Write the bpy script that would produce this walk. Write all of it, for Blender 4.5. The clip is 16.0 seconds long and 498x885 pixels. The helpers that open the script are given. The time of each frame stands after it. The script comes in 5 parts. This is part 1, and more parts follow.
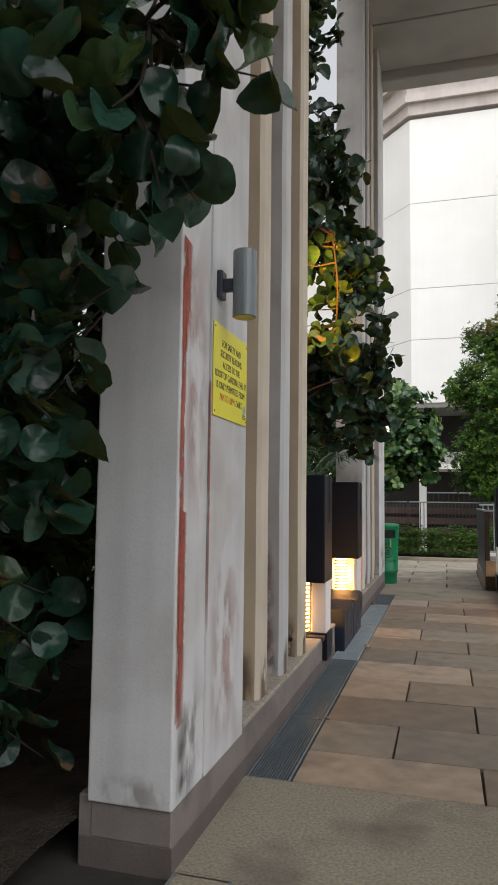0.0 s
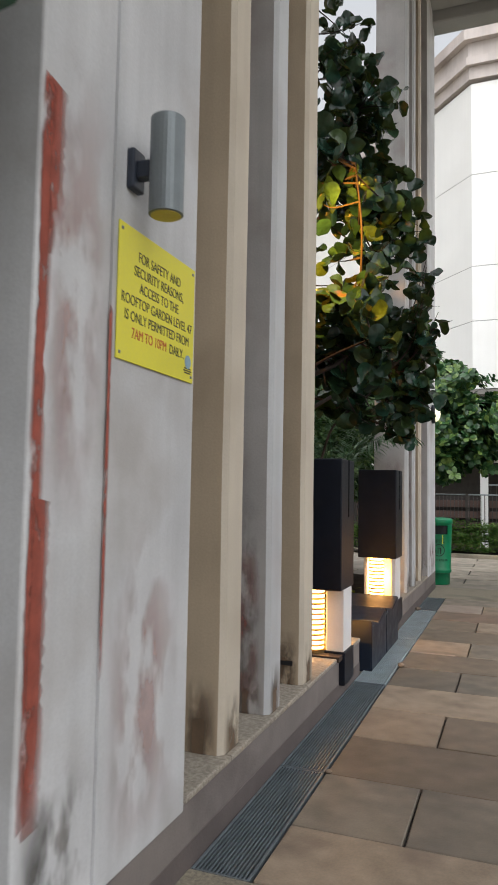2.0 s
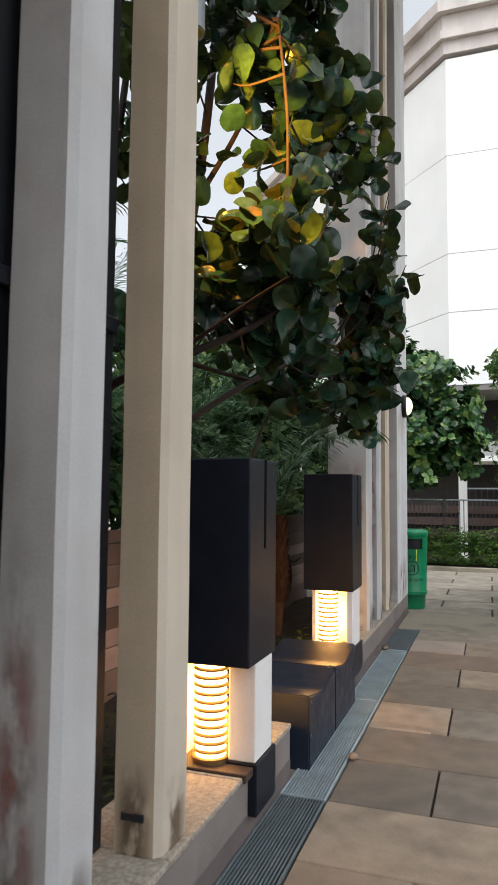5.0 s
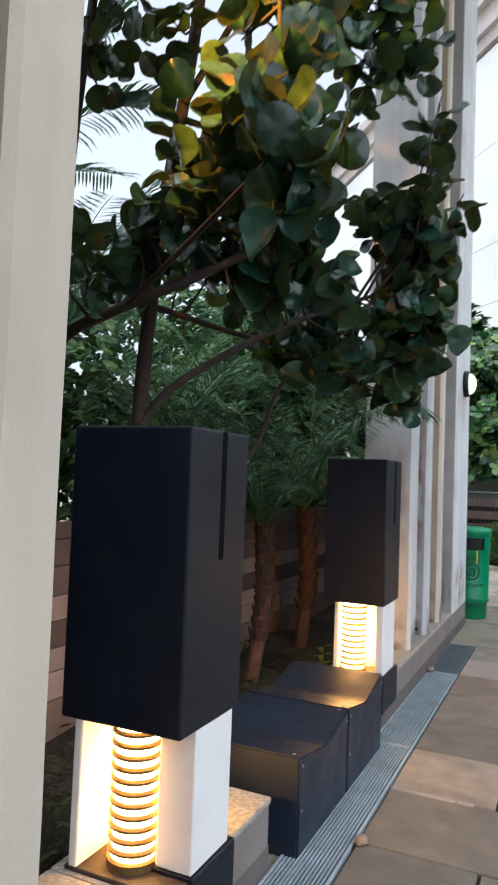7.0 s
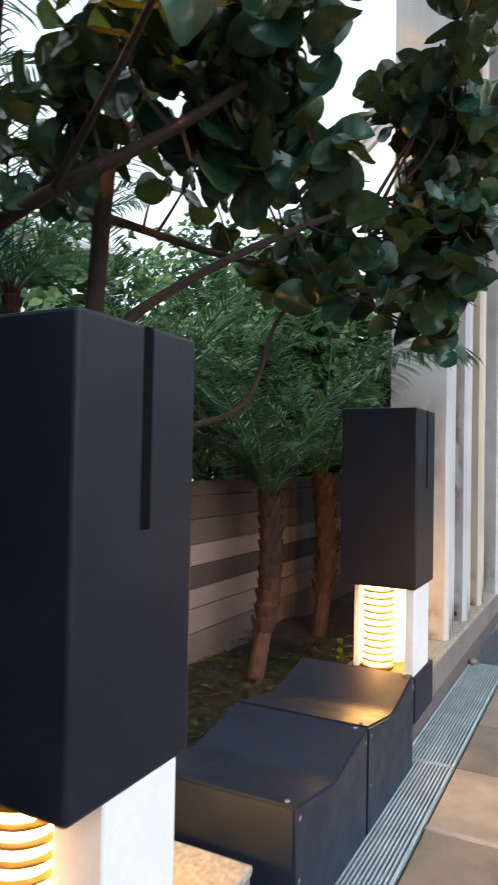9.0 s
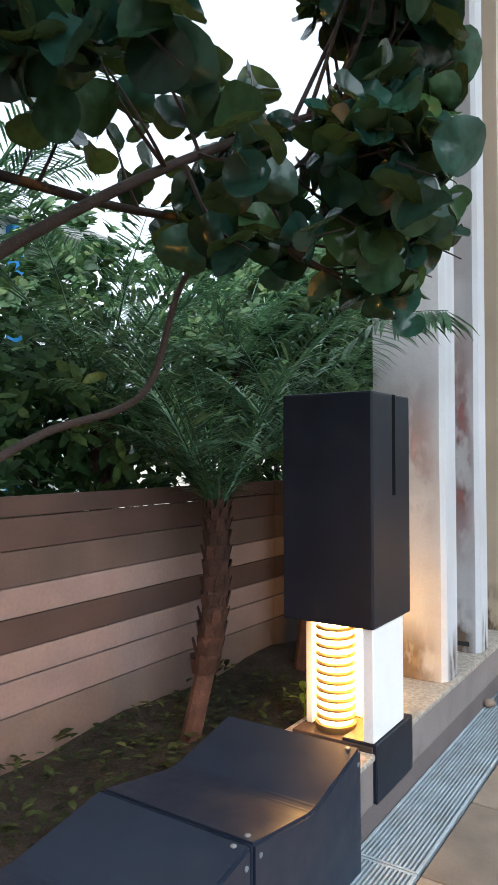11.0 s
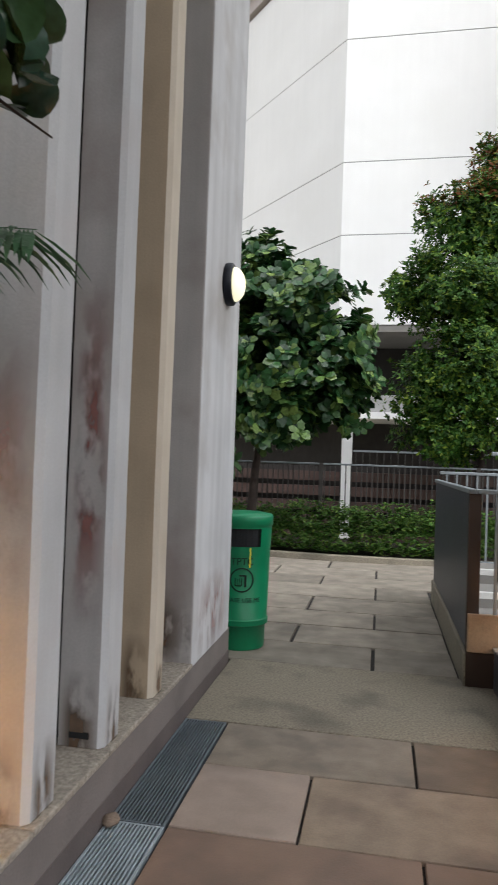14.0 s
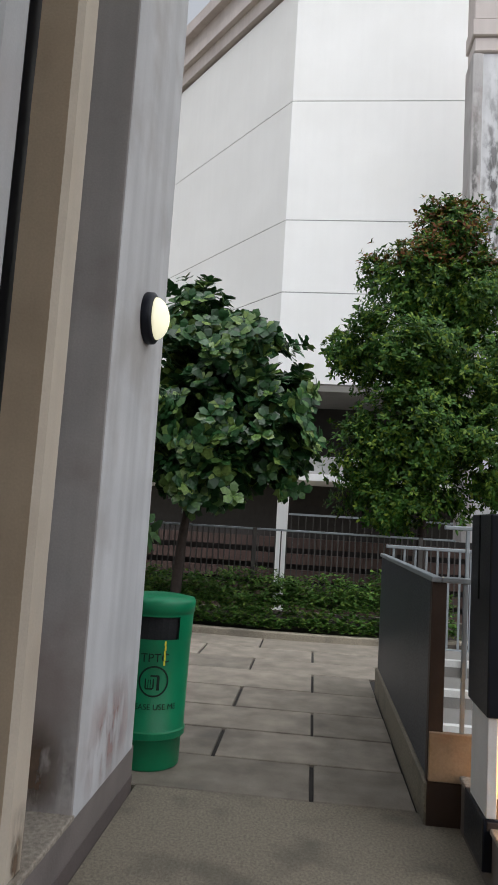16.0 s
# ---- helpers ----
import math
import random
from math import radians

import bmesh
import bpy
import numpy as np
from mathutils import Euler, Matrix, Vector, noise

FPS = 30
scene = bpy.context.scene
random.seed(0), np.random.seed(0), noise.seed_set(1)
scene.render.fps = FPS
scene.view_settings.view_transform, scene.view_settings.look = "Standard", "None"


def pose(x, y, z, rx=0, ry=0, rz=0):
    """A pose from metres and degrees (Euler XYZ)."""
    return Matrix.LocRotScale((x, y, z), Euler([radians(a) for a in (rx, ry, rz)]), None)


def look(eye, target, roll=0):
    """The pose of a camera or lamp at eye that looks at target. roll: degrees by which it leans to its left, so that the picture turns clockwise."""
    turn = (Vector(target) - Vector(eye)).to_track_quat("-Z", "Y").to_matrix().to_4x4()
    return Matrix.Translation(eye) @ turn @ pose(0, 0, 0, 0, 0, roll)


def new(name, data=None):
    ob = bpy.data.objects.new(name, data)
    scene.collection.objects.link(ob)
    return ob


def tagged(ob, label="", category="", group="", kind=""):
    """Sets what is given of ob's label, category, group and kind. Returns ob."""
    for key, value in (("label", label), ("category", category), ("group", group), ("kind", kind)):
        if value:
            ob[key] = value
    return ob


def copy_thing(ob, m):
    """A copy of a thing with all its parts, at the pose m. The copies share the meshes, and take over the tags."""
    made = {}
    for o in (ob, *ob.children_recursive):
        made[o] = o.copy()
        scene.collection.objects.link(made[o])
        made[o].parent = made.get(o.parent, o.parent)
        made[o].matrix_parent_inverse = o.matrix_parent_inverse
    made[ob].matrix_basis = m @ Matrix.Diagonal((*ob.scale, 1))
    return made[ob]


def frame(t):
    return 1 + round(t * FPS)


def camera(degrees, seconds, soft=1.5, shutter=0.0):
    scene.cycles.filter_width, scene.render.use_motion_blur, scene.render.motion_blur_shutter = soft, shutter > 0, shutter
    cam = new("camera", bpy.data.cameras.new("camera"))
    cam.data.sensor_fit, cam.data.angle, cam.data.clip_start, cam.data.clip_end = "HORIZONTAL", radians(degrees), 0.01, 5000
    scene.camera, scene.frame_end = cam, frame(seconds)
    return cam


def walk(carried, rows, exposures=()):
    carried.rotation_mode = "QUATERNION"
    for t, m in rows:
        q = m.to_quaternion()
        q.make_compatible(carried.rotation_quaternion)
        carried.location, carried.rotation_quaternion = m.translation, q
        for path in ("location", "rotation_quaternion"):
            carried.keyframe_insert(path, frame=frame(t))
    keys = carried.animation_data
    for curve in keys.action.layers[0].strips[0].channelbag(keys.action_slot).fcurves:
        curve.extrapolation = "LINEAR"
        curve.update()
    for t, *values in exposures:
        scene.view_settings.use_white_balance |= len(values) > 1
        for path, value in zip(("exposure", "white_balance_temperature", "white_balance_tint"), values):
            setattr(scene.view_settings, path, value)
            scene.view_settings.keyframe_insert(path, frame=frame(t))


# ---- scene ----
cam = camera(39.5, 16.0, shutter=0.35)
PATH = [
    (0, (0.384, 0.541, 1.34), (-0.161, 2.459, 1.506), 0.7),
    (0.5, (0.415, 0.769, 1.332), (-0.18, 2.672, 1.485), 1.2),
    (1, (0.411, 1.055, 1.347), (-0.187, 2.953, 1.545), 0.2),
    (1.5, (0.464, 1.328, 1.336), (-0.197, 3.205, 1.542), -0.7),
    (2, (0.505, 1.611, 1.322), (-0.21, 3.473, 1.464), 1.0),
    (2.5, (0.469, 1.91, 1.343), (-0.075, 3.829, 1.491), 1.5),
    (3, (0.481, 2.138, 1.356), (-0.074, 4.054, 1.499), -1.4),
    (3.5, (0.421, 2.465, 1.353), (-0.212, 4.358, 1.485), 1.2),
    (4, (0.354, 2.739, 1.368), (-0.26, 4.633, 1.554), 0.3),
    (4.2, (0.341, 2.853, 1.366), (-0.266, 4.753, 1.511), -0.4),
    (6.3, (0.489, 4.065, 1.445), (-0.277, 5.905, 1.614), 2.3),
    (6.5, (0.484, 4.157, 1.438), (-0.291, 5.995, 1.591), 1.9),
    (7, (0.401, 4.371, 1.405), (-0.44, 6.182, 1.514), 2.2),
    (7.5, (0.298, 4.529, 1.368), (-0.692, 6.267, 1.349), 2.3),
    (8, (0.253, 4.726, 1.337), (-0.831, 6.406, 1.301), 3.0),
    (8.5, (0.255, 4.922, 1.282), (-0.767, 6.641, 1.228), 2.8),
    (9, (0.234, 5.162, 1.302), (-0.69, 6.935, 1.349), 1.1),
    (9.5, (0.253, 5.377, 1.329), (-0.59, 7.189, 1.404), -0.9),
    (9.7, (0.31, 5.497, 1.303), (-0.626, 7.262, 1.399), -0.9),
    (11.8, (0.442, 6.376, 1.337), (-0.679, 8.032, 1.356), -0.2),
    (12, (0.434, 6.451, 1.328), (-0.685, 8.108, 1.363), 0.1),
    (12.5, (0.393, 6.668, 1.345), (-0.506, 8.455, 1.339), 0.9),
    (13, (0.395, 6.868, 1.327), (-0.341, 8.727, 1.293), 0.5),
    (13.5, (0.428, 7.128, 1.362), (-0.166, 9.038, 1.338), 1.4),
    (14, (0.397, 7.382, 1.373), (0.022, 9.346, 1.422), 2.0),
    (14.5, (0.359, 7.573, 1.383), (0.049, 9.549, 1.391), 2.0),
    (15, (0.401, 7.859, 1.364), (0.087, 9.832, 1.454), 2.8),
    (15.5, (0.363, 8.053, 1.41), (0.123, 10.032, 1.582), 3.5),
    (16, (0.321, 8.195, 1.471), (0.124, 10.173, 1.692), 3.5),
]
walk(cam, [(t, look(eye, target, roll)) for t, eye, target, roll in PATH],
     exposures=[(0, 0.77, 6500, 10), (2.5, 0.92, 6400, 9), (4.2, 0.95, 6350, 9), (6.5, 1.2, 5900, 7), (7.5, 1.36, 5650, 7), (9.0, 1.7, 5850, 6), (9.7, 1.72, 5850, 6),
                (12.0, 1.88, 5450, 4), (12.8, 1.24, 5800, 7), (13.5, 0.88, 6150, 9), (14.5, 0.71, 6300, 10), (16, 0.47, 6200, 10)])

# ---- world and light ----
world = bpy.data.worlds.new("world")
scene.world = world
world.use_nodes = True
wn, wl = world.node_tree.nodes, world.node_tree.links
sky = wn.new("ShaderNodeTexSky")
sky.sky_type, sky.sun_disc = "NISHITA", False
sky.sun_elevation, sky.sun_rotation = radians(68), radians(165)
sky.air_density, sky.dust_density, sky.ozone_density = 1.0, 6.0, 1.0
veil = wn.new("ShaderNodeHueSaturation")
veil.inputs["Saturation"].default_value = 0.14
wl.new(sky.outputs[0], veil.inputs["Color"])
wl.new(veil.outputs[0], wn["Background"].inputs[0])
wn["Background"].inputs[1].default_value = 0.15

sun_data = bpy.data.lights.new("sun", "SUN")
sun_data.energy, sun_data.angle, sun_data.color = 0.85, radians(80), (1.0, 0.99, 0.97)
sun = new("sun", sun_data)
sun.matrix_world = look((14, -8, 14), (0, 0, 0))


# ---- materials ----
def mat(name, color, rough=0.7, metal=0.0, vary=0.12, scale=6.0, fine=90.0, bump=0.15, stain=None,
        stain_amt=0.0, stain_scale=1.2, streak=0.0, obj_rand=0.0, spec=0.4, bump_dist=0.01, island=0.0):
    """A surface in two scales of variation, with optional stains, vertical streaks and a change from piece to piece."""
    m = bpy.data.materials.new(name)
    m.use_nodes = True
    nt = m.node_tree
    b = nt.nodes["Principled BSDF"]
    link = nt.links.new
    co = nt.nodes.new("ShaderNodeTexCoord")
    geo = nt.nodes.new("ShaderNodeNewGeometry")
    pos = geo.outputs["Position"]

    def noise_node(sc, detail=4.0, stretch=None):
        n = nt.nodes.new("ShaderNodeTexNoise")
        n.inputs["Scale"].default_value, n.inputs["Detail"].default_value = sc, detail
        if stretch:
            mp = nt.nodes.new("ShaderNodeMapping")
            mp.inputs["Scale"].default_value = stretch
            link(pos, mp.inputs["Vector"])
            link(mp.outputs[0], n.inputs["Vector"])
        else:
            link(pos, n.inputs["Vector"])
        return n.outputs["Fac"]

    def math_node(op, a, bb):
        n = nt.nodes.new("ShaderNodeMath")
        n.operation = op
        for i, v in enumerate((a, bb)):
            if isinstance(v, (int, float)):
                n.inputs[i].default_value = v
            else:
                link(v, n.inputs[i])
        return n.outputs[0]

    def remap(v, lo, hi, to_lo=0.0, to_hi=1.0):
        n = nt.nodes.new("ShaderNodeMapRange")
        n.inputs[1].default_value, n.inputs[2].default_value = lo, hi
        n.inputs[3].default_value, n.inputs[4].default_value = to_lo, to_hi
        link(v, n.inputs[0])
        return n.outputs[0]

    big, small = noise_node(scale), noise_node(fine, 3.0)
    val = math_node("ADD", remap(big, 0.3, 0.7, 1 - vary, 1 + vary), remap(small, 0.3, 0.7, -vary * 0.5, vary * 0.5))
    if obj_rand:
        oi = nt.nodes.new("ShaderNodeObjectInfo")
        val = math_node("MULTIPLY", val, remap(oi.outputs["Random"], 0, 1, 1 - obj_rand, 1 + obj_rand))
    if island:
        val = math_node("MULTIPLY", val, remap(geo.outputs["Random Per Island"], 0, 1, 1 - island, 1 + island))
    if streak:
        st = noise_node(1.0, 4.0, (9, 9, 0.45))
        val = math_node("MULTIPLY", val, remap(st, 0.35, 0.75, 1.0 + streak * 0.3, 1.0 - streak))
    hsv = nt.nodes.new("ShaderNodeHueSaturation")
    hsv.inputs["Color"].default_value = (*color, 1)
    link(val, hsv.inputs["Value"])
    out = hsv.outputs[0]
    if stain:
        mix = nt.nodes.new("ShaderNodeMixRGB")
        link(remap(noise_node(stain_scale, 8.0), 0.52, 0.72, 0, stain_amt), mix.inputs[0])
        link(out, mix.inputs[1])
        mix.inputs[2].default_value = (*stain, 1)
        out = mix.outputs[0]
    link(out, b.inputs["Base Color"])
    b.inputs["Metallic"].default_value = metal
    b.inputs["Specular IOR Level"].default_value = spec
    link(remap(small, 0.3, 0.7, max(rough - 0.08, 0.05), min(rough + 0.08, 1)), b.inputs["Roughness"])
    if bump:
        bp = nt.nodes.new("ShaderNodeBump")
        bp.inputs["Strength"].default_value, bp.inputs["Distance"].default_value = bump, bump_dist
        link(math_node("ADD", small, big), bp.inputs["Height"])
        link(bp.outputs[0], b.inputs["Normal"])
    return m


def leaf_mat(name, color, alt, alt_part=0.1, rough=0.35, trans=0.25, old=None, old_part=0.0, spec=0.15, blotch=None, through_color=None):
    """Leaves that differ one from another, with paler backs showing some light through."""
    m = bpy.data.materials.new(name)
    m.use_nodes = True
    nt = m.node_tree
    b, link = nt.nodes["Principled BSDF"], nt.links.new
    geo = nt.nodes.new("ShaderNodeNewGeometry")
    ramp = nt.nodes.new("ShaderNodeValToRGB")
    el = ramp.color_ramp.elements
    el[0].position, el[0].color = 0.0, (*[c * 0.4 for c in color], 1)
    el[1].position, el[1].color = 0.55, (*color, 1)
    e = el.new(max(0.56, 1 - alt_part - old_part))
    e.color = (*[0.5 * (c + a) for c, a in zip(color, alt)], 1)
    e = el.new(1 - old_part - 0.001 if old else 1.0)
    e.color = (*alt, 1)
    if old:
        e = el.new(1 - old_part)
        e.color = (*old, 1)
    link(geo.outputs["Random Per Island"], ramp.inputs[0])
    n = nt.nodes.new("ShaderNodeTexNoise")
    n.inputs["Scale"].default_value = 30
    link(geo.outputs["Position"], n.inputs["Vector"])
    hsv = nt.nodes.new("ShaderNodeHueSaturation")
    mr = nt.nodes.new("ShaderNodeMapRange")
    mr.inputs[1].default_value, mr.inputs[2].default_value, mr.inputs[3].default_value, mr.inputs[4].default_value = 0.3, 0.7, 0.75, 1.25
    link(n.outputs["Fac"], mr.inputs[0])
    link(mr.outputs[0], hsv.inputs["Value"])
    if blotch:
        patch, mixb, lim = nt.nodes.new("ShaderNodeTexNoise"), nt.nodes.new("ShaderNodeMixRGB"), nt.nodes.new("ShaderNodeMapRange")
        patch.inputs["Scale"].default_value, patch.inputs["Detail"].default_value = 7.0, 5.0
        link(geo.outputs["Position"], patch.inputs["Vector"])
        lim.inputs[1].default_value, lim.inputs[2].default_value, lim.inputs[4].default_value = 0.63, 0.70, 0.45
        link(patch.outputs["Fac"], lim.inputs[0])
        link(lim.outputs[0], mixb.inputs[0])
        link(ramp.outputs[0], mixb.inputs[1])
        mixb.inputs[2].default_value = (*blotch, 1)
        link(mixb.outputs[0], hsv.inputs["Color"])
    else:
        link(ramp.outputs[0], hsv.inputs["Color"])
    link(hsv.outputs[0], b.inputs["Base Color"])
    b.inputs["Roughness"].default_value = rough
    b.inputs["Specular IOR Level"].default_value = spec
    bp = nt.nodes.new("ShaderNodeBump")
    bp.inputs["Strength"].default_value, bp.inputs["Distance"].default_value = 0.3, 0.01
    link(n.outputs["Fac"], bp.inputs["Height"])
    link(bp.outputs[0], b.inputs["Normal"])
    tr = nt.nodes.new("ShaderNodeBsdfTranslucent")
    if through_color:
        tr.inputs["Color"].default_value = (*through_color, 1)
    else:
        link(hsv.outputs[0], tr.inputs["Color"])
    mix = nt.nodes.new("ShaderNodeMixShader")
    mix.inputs[0].default_value = trans
    link(b.outputs[0], mix.inputs[1])
    link(tr.outputs[0], mix.inputs[2])
    link(mix.outputs[0], nt.nodes["Material Output"].inputs["Surface"])
    return m


def glow(name, color, strength):
    m = bpy.data.materials.new(name)
    m.use_nodes = True
    b = m.node_tree.nodes["Principled BSDF"]
    b.inputs["Base Color"].default_value = (0.8, 0.8, 0.75, 1)
    b.inputs["Emission Color"].default_value = (*color, 1)
    b.inputs["Emission Strength"].default_value = strength
    return m


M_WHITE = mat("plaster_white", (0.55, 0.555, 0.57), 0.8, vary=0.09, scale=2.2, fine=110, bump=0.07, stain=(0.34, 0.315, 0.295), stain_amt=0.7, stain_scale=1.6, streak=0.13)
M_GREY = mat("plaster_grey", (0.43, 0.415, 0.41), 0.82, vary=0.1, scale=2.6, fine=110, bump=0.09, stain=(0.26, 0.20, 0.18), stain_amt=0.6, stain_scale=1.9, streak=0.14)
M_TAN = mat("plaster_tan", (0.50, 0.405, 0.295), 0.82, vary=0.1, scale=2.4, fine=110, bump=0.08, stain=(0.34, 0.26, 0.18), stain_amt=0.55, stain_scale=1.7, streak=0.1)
# paler copies of tan and grey plaster for the lit fin fronts
M_TAN_LIT = mat("plaster_tan_lit", (0.55, 0.49, 0.405), 0.8, vary=0.07, scale=2.2, fine=110, bump=0.07, stain=(0.42, 0.35, 0.27), stain_amt=0.5, stain_scale=1.8, streak=0.08)
M_GREY_LIT = mat("plaster_grey_lit", (0.49, 0.50, 0.515), 0.8, vary=0.08, scale=2.2, fine=110, bump=0.07, stain=(0.42, 0.38, 0.37), stain_amt=0.5, stain_scale=1.7, streak=0.1)
M_PLINTH = mat("plinth_paint", (0.20, 0.175, 0.165), 0.75, vary=0.12, scale=4, bump=0.2, stain=(0.11, 0.09, 0.085), stain_amt=0.6, stain_scale=3)
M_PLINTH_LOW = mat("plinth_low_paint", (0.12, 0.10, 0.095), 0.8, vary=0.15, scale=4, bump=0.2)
M_PEBBLE = mat("pebble_wash", (0.36, 0.32, 0.27), 0.9, vary=0.3, scale=60, fine=240, bump=0.7, bump_dist=0.006, stain=(0.2, 0.18, 0.15), stain_amt=0.5, stain_scale=4)
M_CONC = mat("floor_concrete", (0.25, 0.22, 0.17), 0.85, vary=0.27, scale=75, fine=260, bump=0.6, bump_dist=0.004, stain=(0.10, 0.09, 0.075), stain_amt=0.8, stain_scale=2.2)
M_PAVE = mat("sandstone_paver", (0.245, 0.19, 0.142), 0.6, vary=0.2, scale=6.5, fine=95, bump=0.32, bump_dist=0.006, stain=(0.14, 0.105, 0.085), stain_amt=0.75, stain_scale=3.2, obj_rand=0.4, spec=0.45)
M_PAVE_G = mat("grey_sandstone_paver", (0.205, 0.172, 0.138), 0.62, vary=0.2, scale=6.5, fine=95, bump=0.32, bump_dist=0.006, stain=(0.12, 0.105, 0.09), stain_amt=0.75, stain_scale=3.2, obj_rand=0.28, spec=0.45)
M_PAVE_FAR = mat("weathered_grey_paver", (0.25, 0.218, 0.18), 0.62, vary=0.26, scale=5, fine=95, bump=0.35, bump_dist=0.006, stain=(0.13, 0.115, 0.1), stain_amt=0.75, stain_scale=2.4, obj_rand=0.18, spec=0.45)
M_PAVE_PALE = mat("pale_sandstone_paver", (0.33, 0.265, 0.225), 0.65, vary=0.14, scale=4.5, fine=110, bump=0.18, bump_dist=0.006, stain=(0.2, 0.16, 0.14), stain_amt=0.6, stain_scale=3.0, spec=0.45)
M_PAVE_RED = mat("reddish_sandstone_paver", (0.20, 0.135, 0.10), 0.5, vary=0.16, scale=4.5, fine=110, bump=0.18, bump_dist=0.006, stain=(0.12, 0.085, 0.07), stain_amt=0.7, stain_scale=3.0, obj_rand=0.15, spec=0.5)
M_JOINT = mat("joint_grout", (0.035, 0.032, 0.03), 0.95, vary=0.2, scale=20)
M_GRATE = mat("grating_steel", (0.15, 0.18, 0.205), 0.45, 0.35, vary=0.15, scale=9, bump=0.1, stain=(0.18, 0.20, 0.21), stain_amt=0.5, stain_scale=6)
# paler steel with the sky's sheen put into its colour
M_GRATE_LIT = mat("lit_grating_steel", (0.40, 0.47, 0.52), 0.42, 0.35, vary=0.15, scale=9, bump=0.1, stain=(0.3, 0.32, 0.33), stain_amt=0.5, stain_scale=6)
M_PIT = mat("drain_dark", (0.015, 0.016, 0.018), 0.9)
M_DARKPANEL = mat("dark_glazing", (0.012, 0.013, 0.017), 0.4, vary=0.02, scale=1.0, fine=2.0, bump=0.0)
M_SOFFIT = mat("soffit_concrete", (0.36, 0.36, 0.35), 0.85, vary=0.08, scale=1.5, bump=0.15, stain=(0.25, 0.24, 0.22), stain_amt=0.5)
M_FACADE = mat("facade_render", (0.80, 0.80, 0.79), 0.85, vary=0.03, scale=0.7, bump=0.05, stain=(0.74, 0.735, 0.715), stain_amt=0.5, stain_scale=0.45, streak=0.015)
M_SEAM = mat("facade_seam", (0.40, 0.40, 0.40), 0.9)
M_CARPARK = mat("carpark_concrete", (0.22, 0.21, 0.195), 0.9, vary=0.1, scale=1.2)
# near-black for the shade inside open storeys
M_DARKVOID = mat("carpark_shade", (0.035, 0.032, 0.03), 0.9)
M_BLACK = mat("black_coated_metal", (0.006, 0.0085, 0.016), 0.42, spec=0.3, vary=0.2, scale=8, fine=180, bump=0.06, stain=(0.018, 0.018, 0.022), stain_amt=0.4, stain_scale=7)
M_BOX = mat("dark_bronze_metal", (0.010, 0.016, 0.031), 0.44, 0.0, spec=0.45, vary=0.06, scale=3, fine=11, bump=0.008)
M_SLOT = mat("slot_shadow", (0.003, 0.003, 0.0035), 0.9, spec=0.08, bump=0)
M_LAMPWHITE = mat("lamp_white_panel", (0.72, 0.72, 0.72), 0.6, vary=0.05, scale=5, bump=0.05)
M_RING = mat("lamp_ring_metal", (0.2, 0.13, 0.05), 0.4, 0.6, vary=0.1)
M_CYL = mat("grey_lamp_metal", (0.20, 0.225, 0.24), 0.45, 0.3, vary=0.08, scale=10, bump=0.08)
M_YELLOW = mat("sign_yellow", (0.72, 0.66, 0.05), 0.5, vary=0.05, scale=3, bump=0.0)
M_INK = mat("sign_black_ink", (0.05, 0.05, 0.03), 0.6, bump=0)
M_REDINK = mat("sign_red_ink", (0.55, 0.12, 0.04), 0.6, bump=0)
M_BLUEINK = mat("sign_blue_ink", (0.25, 0.38, 0.48), 0.6, bump=0)
M_BIN = mat("green_plastic", (0.008, 0.22, 0.095), 0.38, vary=0.1, scale=5, fine=140, bump=0.06, stain=(0.02, 0.1, 0.05), stain_amt=0.4, stain_scale=4)
M_BININK = mat("bin_print", (0.003, 0.02, 0.012), 0.6, bump=0)
M_RAIL = mat("slate_metal_sheet", (0.03, 0.037, 0.054), 0.45, vary=0.12, scale=4, bump=0.05)
M_RAILTOP = mat("grey_rail_paint", (0.28, 0.31, 0.33), 0.45, 0.2, vary=0.08, scale=9, bump=0.05)
M_BROWN = mat("brown_paint", (0.05, 0.033, 0.026), 0.6, vary=0.15, scale=5, bump=0.15)
M_WOODLIT = mat("ochre_timber", (0.36, 0.27, 0.185), 0.65, vary=0.18, scale=7, fine=70, bump=0.2, stain=(0.26, 0.14, 0.07), stain_amt=0.6, stain_scale=3)
M_FENCE = mat("dark_fence_metal", (0.05, 0.045, 0.042), 0.55, vary=0.1, bump=0)
M_PLANK_L = mat("pale_timber_board", (0.27, 0.195, 0.175), 0.75, vary=0.16, scale=3, fine=60, bump=0.25, obj_rand=0.12)
M_PLANK_D = mat("dark_timber_board", (0.08, 0.05, 0.042), 0.75, vary=0.18, scale=3, fine=60, bump=0.25, obj_rand=0.15)
# brown timber, darkened for the shade under the palms
M_PLANK_SHADED = mat("shaded_brown_board", (0.115, 0.08, 0.068), 0.75, vary=0.18, scale=3, fine=60, bump=0.25, obj_rand=0.12)
M_PLANK_M = mat("weathered_timber_board", (0.15, 0.11, 0.095), 0.75, vary=0.18, scale=3, fine=60, bump=0.25, obj_rand=0.12)
M_SOIL = mat("soil", (0.032, 0.024, 0.017), 0.95, vary=0.4, scale=12, fine=90, bump=0.9, bump_dist=0.03)
M_BARK = mat("bark", (0.034, 0.024, 0.02), 0.85, vary=0.25, scale=14, fine=90, bump=0.5)
M_PALMTRUNK = mat("palm_trunk", (0.045, 0.022, 0.016), 0.9, vary=0.3, scale=18, fine=80, bump=0.6, island=0.4)
M_POT = mat("terracotta", (0.20, 0.10, 0.07), 0.8, vary=0.15, scale=5, bump=0.2)
